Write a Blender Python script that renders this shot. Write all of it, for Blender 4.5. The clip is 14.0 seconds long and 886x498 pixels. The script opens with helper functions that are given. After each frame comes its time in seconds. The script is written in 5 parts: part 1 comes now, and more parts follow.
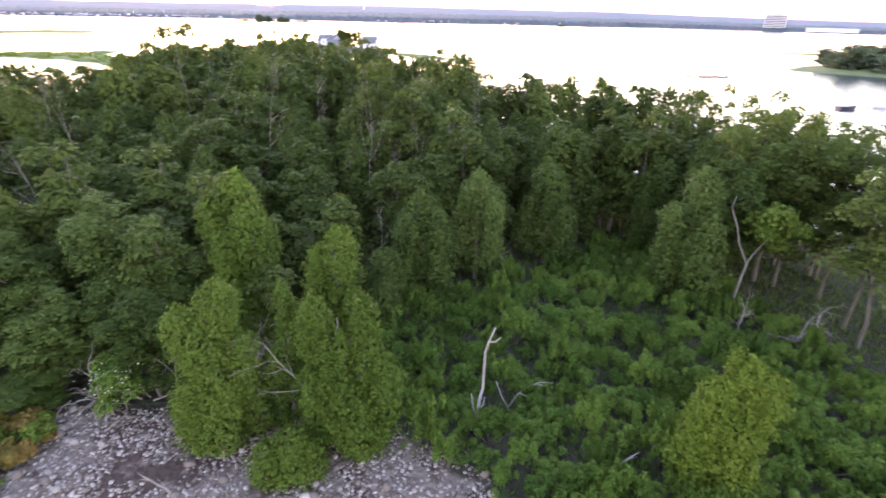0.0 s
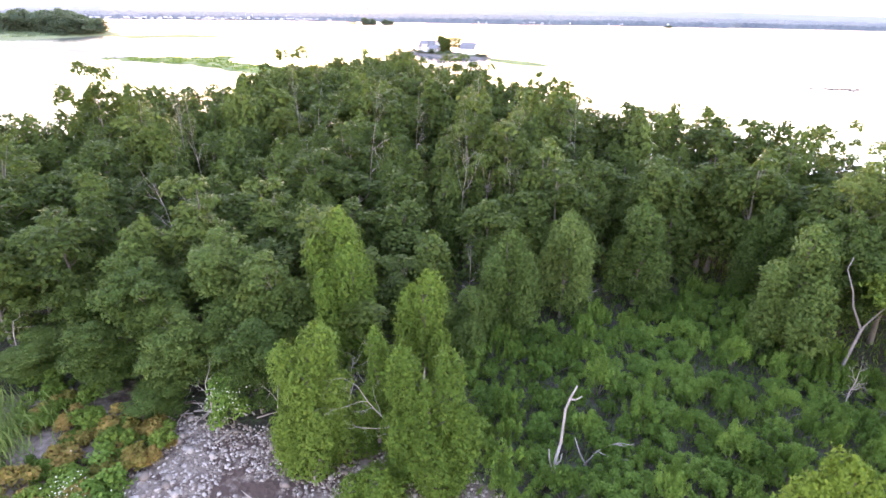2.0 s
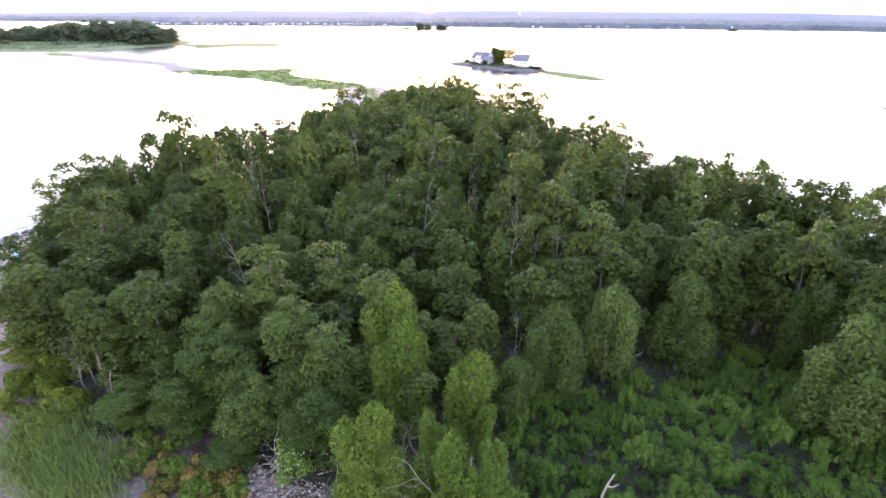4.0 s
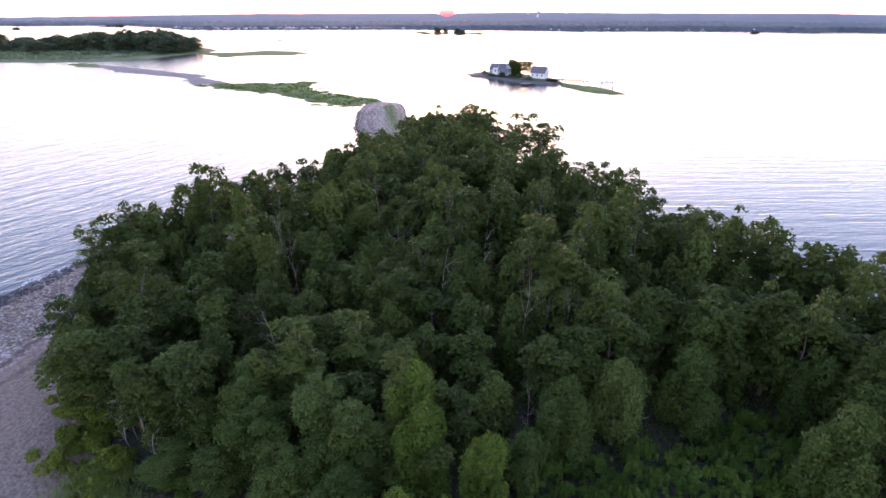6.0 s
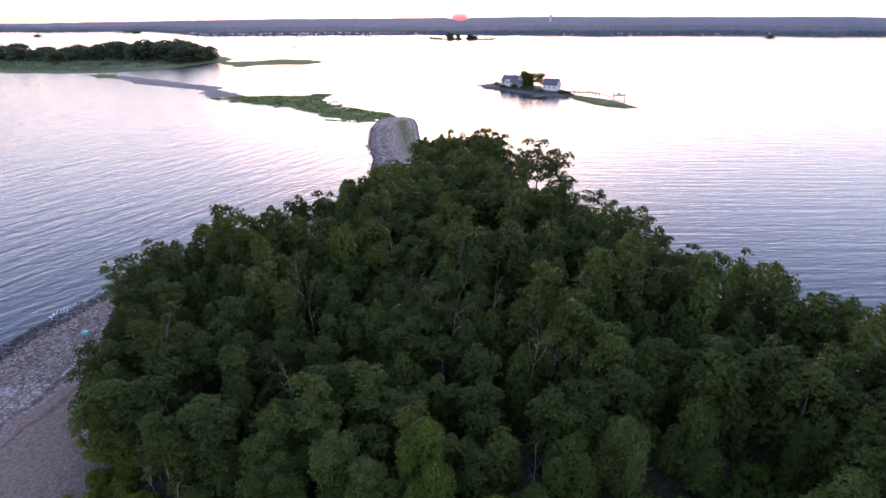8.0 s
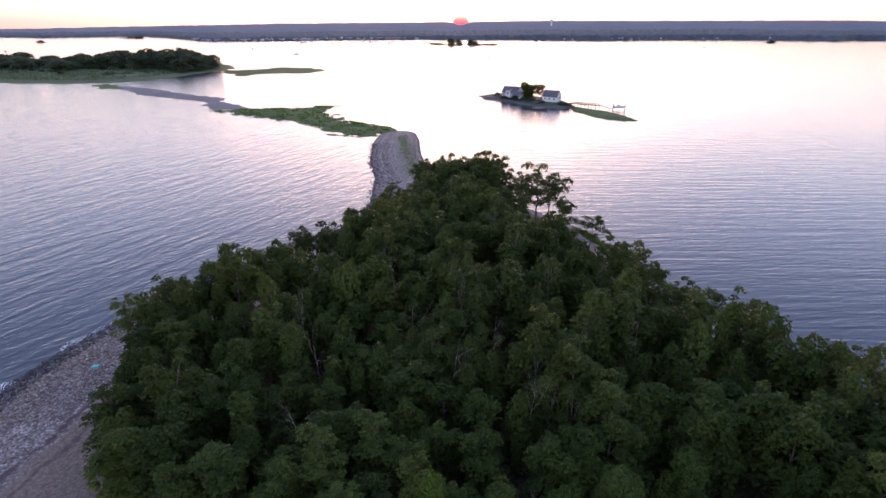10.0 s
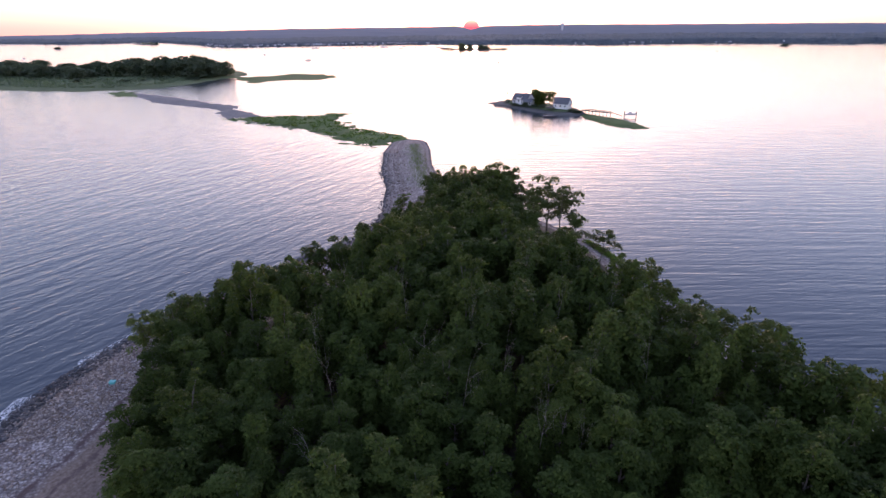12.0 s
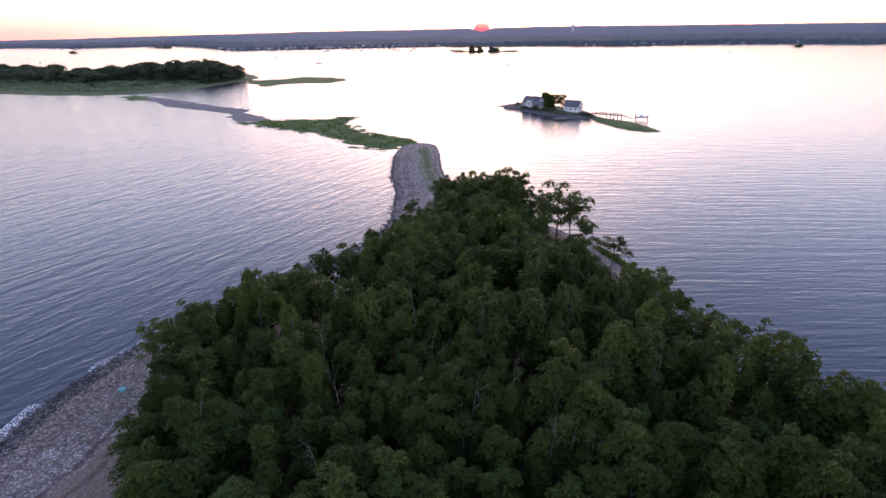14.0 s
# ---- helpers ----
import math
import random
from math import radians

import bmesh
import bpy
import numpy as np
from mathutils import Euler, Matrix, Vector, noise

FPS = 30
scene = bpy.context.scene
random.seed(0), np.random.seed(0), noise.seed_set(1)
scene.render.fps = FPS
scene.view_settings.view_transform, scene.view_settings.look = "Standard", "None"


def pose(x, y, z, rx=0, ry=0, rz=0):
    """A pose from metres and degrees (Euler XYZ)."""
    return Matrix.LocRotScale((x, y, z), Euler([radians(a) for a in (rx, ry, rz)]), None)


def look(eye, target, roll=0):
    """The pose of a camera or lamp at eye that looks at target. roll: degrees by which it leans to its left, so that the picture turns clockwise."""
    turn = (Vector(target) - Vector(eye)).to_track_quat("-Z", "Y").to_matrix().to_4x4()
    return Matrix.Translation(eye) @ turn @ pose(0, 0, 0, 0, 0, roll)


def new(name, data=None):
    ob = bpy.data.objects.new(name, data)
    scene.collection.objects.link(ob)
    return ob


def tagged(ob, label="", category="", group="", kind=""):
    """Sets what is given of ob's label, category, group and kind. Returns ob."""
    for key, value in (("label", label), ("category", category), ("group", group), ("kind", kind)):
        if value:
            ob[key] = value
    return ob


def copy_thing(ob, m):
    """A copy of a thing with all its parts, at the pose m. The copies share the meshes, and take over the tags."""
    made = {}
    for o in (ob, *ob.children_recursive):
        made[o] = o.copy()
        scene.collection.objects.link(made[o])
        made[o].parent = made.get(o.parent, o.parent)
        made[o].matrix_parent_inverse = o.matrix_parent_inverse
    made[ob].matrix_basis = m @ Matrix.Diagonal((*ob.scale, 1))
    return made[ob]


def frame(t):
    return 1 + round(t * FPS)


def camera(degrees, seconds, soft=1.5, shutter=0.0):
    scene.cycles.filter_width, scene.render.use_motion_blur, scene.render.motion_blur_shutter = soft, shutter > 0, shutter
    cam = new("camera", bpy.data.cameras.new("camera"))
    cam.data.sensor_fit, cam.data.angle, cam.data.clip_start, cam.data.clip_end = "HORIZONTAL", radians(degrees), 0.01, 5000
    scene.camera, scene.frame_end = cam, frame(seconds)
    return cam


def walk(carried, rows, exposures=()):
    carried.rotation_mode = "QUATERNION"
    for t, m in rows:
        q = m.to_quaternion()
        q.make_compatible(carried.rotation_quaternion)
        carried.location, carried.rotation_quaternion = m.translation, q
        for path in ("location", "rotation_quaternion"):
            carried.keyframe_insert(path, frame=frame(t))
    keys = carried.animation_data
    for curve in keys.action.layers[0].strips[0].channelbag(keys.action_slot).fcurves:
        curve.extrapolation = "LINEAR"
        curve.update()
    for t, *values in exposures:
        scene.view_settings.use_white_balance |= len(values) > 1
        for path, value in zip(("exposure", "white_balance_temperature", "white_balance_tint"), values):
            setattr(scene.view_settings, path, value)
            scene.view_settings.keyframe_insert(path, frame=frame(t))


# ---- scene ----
cam = camera(79.1, 14.0, 1.5, 0.5)
PATH = [
    (0, (0.349, 0.044, 21.03), (0.358, 1.88, 20.236), 1.5),
    (0.5, (0.284, 0.031, 21.183), (0.142, 1.859, 20.384), 1.4),
    (1, (0.246, 0.123, 21.684), (0.025, 1.943, 20.886), 1.2),
    (1.5, (0.174, 0.189, 22.695), (-0.102, 2.001, 21.895), 1.2),
    (2, (0.096, 0.204, 23.926), (-0.213, 2.012, 23.128), 1.1),
    (2.5, (0.098, 0.115, 25.345), (-0.24, 1.918, 24.547), 1.0),
    (3, (0.015, -0.027, 26.744), (-0.346, 1.771, 25.946), 0.9),
    (3.5, (-0.003, -0.179, 28.239), (-0.392, 1.615, 27.444), 0.9),
    (3.7, (-0.08, -0.204, 28.71), (-0.531, 1.576, 27.918), 0.7),
    (5.8, (-0.347, -0.465, 35.8), (-0.88, 1.292, 35.006), 0.7),
    (6, (-0.36, -0.496, 36.245), (-0.897, 1.261, 35.455), 0.5),
    (6.5, (-0.306, -0.599, 37.652), (-0.855, 1.156, 36.865), 0.4),
    (7, (-0.399, -0.484, 39.042), (-0.958, 1.268, 38.257), 0.4),
    (7.5, (-0.347, -0.423, 40.446), (-0.918, 1.327, 39.663), 0.3),
    (8, (-0.401, -0.434, 41.595), (-0.98, 1.314, 40.815), 0.3),
    (10.5, (-0.426, -0.434, 47.81), (-1.014, 1.316, 47.042), 0.1),
    (11, (-0.559, -0.274, 48.418), (-1.159, 1.473, 47.652), 0.1),
    (11.5, (-0.663, -0.219, 48.735), (-1.273, 1.527, 47.973), 0.1),
    (12, (-0.681, -0.109, 49.023), (-1.303, 1.634, 48.265), -0.1),
    (12.5, (-0.663, 0.055, 49.312), (-1.297, 1.795, 48.558), -0.2),
    (13, (-0.718, 0.0, 49.496), (-1.359, 1.739, 48.744), -0.2),
    (13.5, (-0.575, 0.212, 49.563), (-1.228, 1.947, 48.813), -0.4),
    (14, (-0.84, 0.725, 49.785), (-1.497, 2.458, 49.033), -0.4),
]
EXPOSURES = [(0, 3.03, 6950, 42), (0.8, 3.5, 6950, 42), (1.6, 3.71, 6950, 42), (3.7, 3.35, 6850, 42), (5.8, 2.07, 6200, 45), (8.2, 1.46, 6100, 46), (10.3, 1.15, 6100, 46), (14, 1.13, 6100, 46)]
walk(cam, [(t, look(eye, target, roll)) for t, eye, target, roll in PATH], EXPOSURES)

# ---- sky and sun: a hazy sunset, the sun touching the far hills ----
SUN_AZ = -16.8          # degrees, clockwise from +y
SUN_DIR = Vector((math.sin(radians(SUN_AZ)), math.cos(radians(SUN_AZ)), 0.0))
world = bpy.data.worlds.new("sky")
scene.world = world
world.use_nodes = True
wn, wl = world.node_tree.nodes, world.node_tree.links
sky = wn.new("ShaderNodeTexSky")
sky.sky_type = "NISHITA"
sky.sun_disc = False
sky.sun_elevation = radians(13.0)
sky.sun_rotation = radians(SUN_AZ)
sky.air_density, sky.dust_density, sky.ozone_density = 1.4, 0.45, 1.5
# the low haze of a sunset is rosy, and clears upwards
rosy = wn.new("ShaderNodeTexCoord")
height = wn.new("ShaderNodeSeparateXYZ")
wl.new(rosy.outputs["Generated"], height.inputs[0])
haze = wn.new("ShaderNodeValToRGB")
haze.color_ramp.interpolation = "EASE"
while len(haze.color_ramp.elements) < 4:
    haze.color_ramp.elements.new(0.5)
for stop, (place, tone) in zip(haze.color_ramp.elements, ((0.0, (0.58, 0.48, 1.0)), (0.03, (0.73, 0.64, 1.0)), (0.08, (0.97, 0.91, 1.0)), (0.3, (1.0, 1.0, 1.0)))):
    stop.position, stop.color = place, (*tone, 1)
wl.new(height.outputs[2], haze.inputs[0])
tinted = wn.new("ShaderNodeMix")
tinted.data_type, tinted.blend_type = "RGBA", "MULTIPLY"
tinted.inputs[0].default_value = 1.0
wl.new(sky.outputs[0], tinted.inputs[6])
wl.new(haze.outputs[0], tinted.inputs[7])
wl.new(tinted.outputs[2], wn["Background"].inputs[0])
wn["Background"].inputs[1].default_value = 0.15

sun_data = bpy.data.lights.new("sun_light", "SUN")
sun_data.energy, sun_data.angle, sun_data.color = 0.22, radians(2.0), (1.0, 0.62, 0.38)
sun_ob = new("sun_light", sun_data)
sun_ob.matrix_world = look((0, 0, 300), Vector((0, 0, 300)) - SUN_DIR * 100 - Vector((0, 0, 4.0)))


# ---- materials ----
def nodes_of(name):
    m = bpy.data.materials.new(name)
    m.use_nodes = True
    nt = m.node_tree
    b = nt.nodes["Principled BSDF"]
    return m, nt, b


def ramp(nt, src, stops):
    r = nt.nodes.new("ShaderNodeValToRGB")
    e = r.color_ramp.elements
    while len(e) < len(stops):
        e.new(0.5)
    for el, (p, c) in zip(e, stops):
        el.position, el.color = p, (*c, 1)
    nt.links.new(src, r.inputs[0])
    return r.outputs[0]


def noise_tex(nt, scale, detail=4.0, coord="Object", rough=0.55):
    co = nt.nodes.new("ShaderNodeTexCoord")
    n = nt.nodes.new("ShaderNodeTexNoise")
    n.inputs["Scale"].default_value, n.inputs["Detail"].default_value, n.inputs["Roughness"].default_value = scale, detail, rough
    nt.links.new(co.outputs[coord], n.inputs["Vector"])
    return n.outputs["Fac"]


def math_node(nt, op, a, b):
    n = nt.nodes.new("ShaderNodeMath")
    n.operation = op
    for k, v in enumerate((a, b)):
        if isinstance(v, (int, float)):
            n.inputs[k].default_value = v
        else:
            nt.links.new(v, n.inputs[k])
    return n.outputs[0]


def mix_col(nt, fac, a, b, kind="MIX"):
    n = nt.nodes.new("ShaderNodeMix")
    n.data_type, n.blend_type = "RGBA", kind
    for sock, v in ((n.inputs[0], fac), (n.inputs[6], a), (n.inputs[7], b)):
        if isinstance(v, (int, float)):
            sock.default_value = v
        elif isinstance(v, tuple):
            sock.default_value = (*v, 1)
        else:
            nt.links.new(v, sock)
    return n.outputs[2]


def bump(nt, b, height, strength=0.4, dist=0.05):
    n = nt.nodes.new("ShaderNodeBump")
    n.inputs["Strength"].default_value, n.inputs["Distance"].default_value = strength, dist
    nt.links.new(height, n.inputs["Height"])
    nt.links.new(n.outputs[0], b.inputs["Normal"])


def leaf_material(name, dark, mid, light, odd=None, see=0.3):
    """Leaves: each leaf its own tone, each plant its own too."""
    m, nt, b = nodes_of(name)
    g = nt.nodes.new("ShaderNodeNewGeometry")
    oi = nt.nodes.new("ShaderNodeObjectInfo")
    patch = noise_tex(nt, 0.55, 2.0)
    v = math_node(nt, "ADD", math_node(nt, "MULTIPLY", g.outputs["Random Per Island"], 0.34),
                  math_node(nt, "ADD", math_node(nt, "MULTIPLY", oi.outputs["Random"], 0.42), math_node(nt, "MULTIPLY", patch, 0.34)))
    stops = [(0.15, dark), (0.5, mid), (0.92, light)]
    if odd:
        stops = [(0.15, dark), (0.48, mid), (0.8, light), (0.98, odd)]
    col = ramp(nt, v, stops)
    nt.links.new(col, b.inputs["Base Color"])
    b.inputs["Roughness"].default_value = 0.6
    b.inputs["Specular IOR Level"].default_value = 0.12
    tr = nt.nodes.new("ShaderNodeBsdfTranslucent")
    nt.links.new(mix_col(nt, 0.35, col, (0.20, 0.30, 0.04)), tr.inputs[0])
    mx = nt.nodes.new("ShaderNodeMixShader")
    mx.inputs[0].default_value = see
    nt.links.new(b.outputs[0], mx.inputs[1])
    nt.links.new(tr.outputs[0], mx.inputs[2])
    nt.links.new(mx.outputs[0], nt.nodes["Material Output"].inputs[0])
    return m


def plain_material(name, a, c, scale=3.0, rough=0.8, metal=0.0, bumpy=0.3, dist=0.02):
    m, nt, b = nodes_of(name)
    n = noise_tex(nt, scale, 5.0)
    n_big = noise_tex(nt, scale * 0.13, 2.0)
    v = math_node(nt, "ADD", math_node(nt, "MULTIPLY", n, 0.6), math_node(nt, "MULTIPLY", n_big, 0.4))
    nt.links.new(ramp(nt, v, [(0.3, a), (0.7, c)]), b.inputs["Base Color"])
    b.inputs["Roughness"].default_value, b.inputs["Metallic"].default_value = rough, metal
    bump(nt, b, n, bumpy, dist)
    return m


LEAF = leaf_material("forest_leaves", (0.021, 0.036, 0.0085), (0.046, 0.073, 0.015), (0.090, 0.124, 0.026))
LEAF_VINE = leaf_material("vine_leaves", (0.038, 0.074, 0.010), (0.072, 0.122, 0.016), (0.124, 0.178, 0.028))
LEAF_PALE = leaf_material("pale_vine_leaves", (0.060, 0.098, 0.010), (0.106, 0.156, 0.017), (0.165, 0.215, 0.030))
LEAF_EDGE = leaf_material("edge_leaves", (0.029, 0.053, 0.011), (0.056, 0.092, 0.019), (0.104, 0.146, 0.036))
LEAF_OPEN = leaf_material("open_crown_leaves", (0.050, 0.076, 0.018), (0.092, 0.130, 0.030), (0.150, 0.190, 0.055), see=0.45)
LEAF_DARK = leaf_material("shore_oak_leaves", (0.031, 0.049, 0.011), (0.058, 0.085, 0.017), (0.097, 0.122, 0.027), see=0.4)
LEAF_SHRUB = leaf_material("meadow_leaves", (0.030, 0.064, 0.011), (0.072, 0.138, 0.021), (0.152, 0.232, 0.042))
LEAF_GOLD = leaf_material("golden_leaves", (0.085, 0.10, 0.018), (0.18, 0.145, 0.03), (0.27, 0.15, 0.05))
LEAF_LIME = leaf_material("lime_leaves", (0.069, 0.100, 0.012), (0.117, 0.155, 0.018), (0.165, 0.200, 0.030))
LEAF_REED = leaf_material("reed_leaves", (0.11, 0.16, 0.045), (0.17, 0.23, 0.07), (0.28, 0.31, 0.13))
# paler, greyer greens: the air's haze over the outer isles is painted in
LEAF_FAR = leaf_material("haze_paled_leaves", (0.080, 0.108, 0.070), (0.115, 0.150, 0.094), (0.160, 0.195, 0.125), see=0.5)
BLOSSOM = plain_material("cream_blossom", (0.36, 0.36, 0.24), (0.48, 0.46, 0.34))
BARK = plain_material("bark", (0.085, 0.070, 0.055), (0.20, 0.17, 0.14), 9.0, 0.9, 0, 0.8, 0.05)
DEADWOOD = plain_material("bleached_deadwood", (0.16, 0.135, 0.115), (0.33, 0.285, 0.25), 12.0, 0.85, 0, 0.5, 0.02)


def stone_material(name, a, c, e, rough):
    m, nt, b = nodes_of(name)
    g = nt.nodes.new("ShaderNodeNewGeometry")
    oi = nt.nodes.new("ShaderNodeObjectInfo")
    n = noise_tex(nt, 7.0, 4.0)
    v = math_node(nt, "ADD", math_node(nt, "MULTIPLY", math_node(nt, "FRACT", math_node(nt, "ADD", g.outputs["Random Per Island"], oi.outputs["Random"]), 0), 0.7),
                  math_node(nt, "MULTIPLY", n, 0.35))
    nt.links.new(ramp(nt, v, [(0.1, a), (0.5, c), (0.95, e)]), b.inputs["Base Color"])
    b.inputs["Roughness"].default_value = rough
    bump(nt, b, n, 0.4, 0.03)
    return m


PALE_BARK = plain_material("pale_bark", (0.10, 0.086, 0.075), (0.22, 0.195, 0.175), 9.0, 0.9, 0, 0.6, 0.03)
STONE = stone_material("beach_stone", (0.110, 0.078, 0.060), (0.22, 0.170, 0.138), (0.50, 0.43, 0.375), 0.85)
STONE_WET = stone_material("weedy_wet_stone", (0.018, 0.017, 0.018), (0.045, 0.042, 0.044), (0.16, 0.15, 0.15), 0.8)
SHINGLE = plain_material("grey_roof_shingle", (0.10, 0.105, 0.12), (0.17, 0.17, 0.19), 2.0, 0.85)
SIDING = plain_material("pale_siding", (0.42, 0.42, 0.44), (0.52, 0.52, 0.54), 1.2, 0.7)
TRIM = plain_material("white_trim", (0.74, 0.74, 0.74), (0.82, 0.82, 0.82), 2.0, 0.6)
WINDOW = plain_material("dark_window_glass", (0.02, 0.025, 0.03), (0.05, 0.055, 0.06), 0.6, 0.08, 0, 0.0)
TIMBER = plain_material("weathered_timber", (0.09, 0.08, 0.072), (0.17, 0.155, 0.14), 5.0, 0.9)
SEAWALL = plain_material("seawall_stone", (0.05, 0.047, 0.045), (0.14, 0.13, 0.12), 1.3, 0.9, 0, 0.8, 0.15)
HULL = plain_material("white_boat_hull", (0.70, 0.70, 0.70), (0.80, 0.80, 0.80), 1.0, 0.3, 0, 0.0)
HULL_DARK = plain_material("dark_boat_hull", (0.03, 0.035, 0.05), (0.06, 0.06, 0.07), 1.0, 0.4, 0, 0.0)
TEAL = plain_material("turquoise_plastic", (0.05, 0.42, 0.42), (0.08, 0.52, 0.50), 4.0, 0.4, 0, 0.1)
MARSH = plain_material("marsh_grass", (0.028, 0.060, 0.010), (0.100, 0.165, 0.024), 0.9, 0.95, 0, 1.0, 0.3)
SAND = plain_material("grey_sandbar", (0.13, 0.118, 0.112), (0.25, 0.228, 0.215), 0.5, 0.95, 0, 0.6, 0.1)
FIELD = plain_material("dry_shore_grass", (0.050, 0.080, 0.022), (0.115, 0.145, 0.046), 0.12, 0.95, 0, 0.8, 0.3)
# woods shifted to blue-grey: distance haze put into the base colour
WOODS = plain_material("haze_tinted_woods", (0.048, 0.062, 0.070), (0.105, 0.122, 0.130), 0.06, 0.95, 0, 1.0, 6.0)
# hills paler and bluer still, with the haze in the colour itself
HILLS = plain_material("haze_tinted_hills", (0.080, 0.102, 0.138), (0.122, 0.147, 0.182), 0.006, 0.95, 0, 0.6, 6.0)


def ground_material():
    """Island ground: stony beach by the water, leaf litter and grass under the trees."""
    m, nt, b = nodes_of("island_ground")
    at = nt.nodes.new("ShaderNodeAttribute")
    at.attribute_name = "inland"
    co = nt.nodes.new("ShaderNodeTexCoord")
    vor = nt.nodes.new("ShaderNodeTexVoronoi")
    vor.inputs["Scale"].default_value = 3.2
    nt.links.new(co.outputs["Object"], vor.inputs["Vector"])
    sep = nt.nodes.new("ShaderNodeSeparateColor")
    nt.links.new(vor.outputs["Color"], sep.inputs[0])
    cobble = ramp(nt, sep.outputs[0], [(0.1, (0.20, 0.165, 0.15)), (0.6, (0.34, 0.295, 0.27)), (0.95, (0.56, 0.51, 0.475))])
    gap = ramp(nt, vor.outputs["Distance"], [(0.25, (1, 1, 1)), (0.75, (0.45, 0.42, 0.42))])
    stony = mix_col(nt, 1.0, cobble, gap, "MULTIPLY")
    fine = ramp(nt, noise_tex(nt, 2.5, 6.0), [(0.3, (0.125, 0.084, 0.062)), (0.7, (0.275, 0.212, 0.172))])
    # warped distance from the water, in metres
    n_mid = noise_tex(nt, 0.22, 3.0)
    d = math_node(nt, "ADD", at.outputs["Fac"], math_node(nt, "MULTIPLY", math_node(nt, "SUBTRACT", n_mid, 0.5), 3.0))
    sel_fine = ramp(nt, math_node(nt, "MULTIPLY", d, 0.04), [(0.54, (0, 0, 0)), (0.60, (1, 1, 1))])
    beach = mix_col(nt, sel_fine, stony, fine)
    # brown rotting leaves and bare earth between the stones of the inner bank
    rot = ramp(nt, noise_tex(nt, 0.42, 5.0, rough=0.65), [(0.47, (0, 0, 0)), (0.55, (1, 1, 1))])
    inner = ramp(nt, math_node(nt, "MULTIPLY", at.outputs["Fac"], 0.02), [(0.62, (0, 0, 0)), (0.7, (1, 1, 1))])
    beach = mix_col(nt, mix_col(nt, 1.0, rot, inner, "MULTIPLY"), beach, (0.070, 0.040, 0.029))
    # seaweed wrack lines
    for at_d, wide, dark in ((13.2, 0.4, 0.95), (16.2, 0.8, 0.7), (4.8, 0.8, 0.6), (2.6, 0.42, 0.7), (6.2, 0.4, 0.55)):
        off = math_node(nt, "ABSOLUTE", math_node(nt, "SUBTRACT", d, at_d), 0)
        wrack = ramp(nt, math_node(nt, "ADD", math_node(nt, "MULTIPLY", off, wide), noise_tex(nt, 0.9, 4.0)), [(0.52, (dark, dark, dark)), (0.85, (0, 0, 0))])
        beach = mix_col(nt, wrack, beach, (0.085, 0.052, 0.048))
    wet = ramp(nt, math_node(nt, "MULTIPLY", d, 0.1), [(0.03, (1, 1, 1)), (0.16, (0, 0, 0))])
    beach = mix_col(nt, wet, beach, (0.05, 0.047, 0.052))
    litter = ramp(nt, noise_tex(nt, 1.6, 6.0), [(0.3, (0.026, 0.024, 0.015)), (0.5, (0.045, 0.040, 0.024)), (0.68, (0.040, 0.070, 0.020))])
    at2 = nt.nodes.new("ShaderNodeAttribute")
    at2.attribute_name = "soil"
    edge = math_node(nt, "ADD", at2.outputs["Fac"], math_node(nt, "MULTIPLY", math_node(nt, "SUBTRACT", noise_tex(nt, 0.7, 5.0), 0.5), 0.9))
    sel = ramp(nt, edge, [(0.42, (0, 0, 0)), (0.58, (1, 1, 1))])
    nt.links.new(mix_col(nt, sel, beach, litter), b.inputs["Base Color"])
    b.inputs["Roughness"].default_value = 0.9
    bump(nt, b, vor.outputs["Distance"], 0.7, 0.12)
    return m


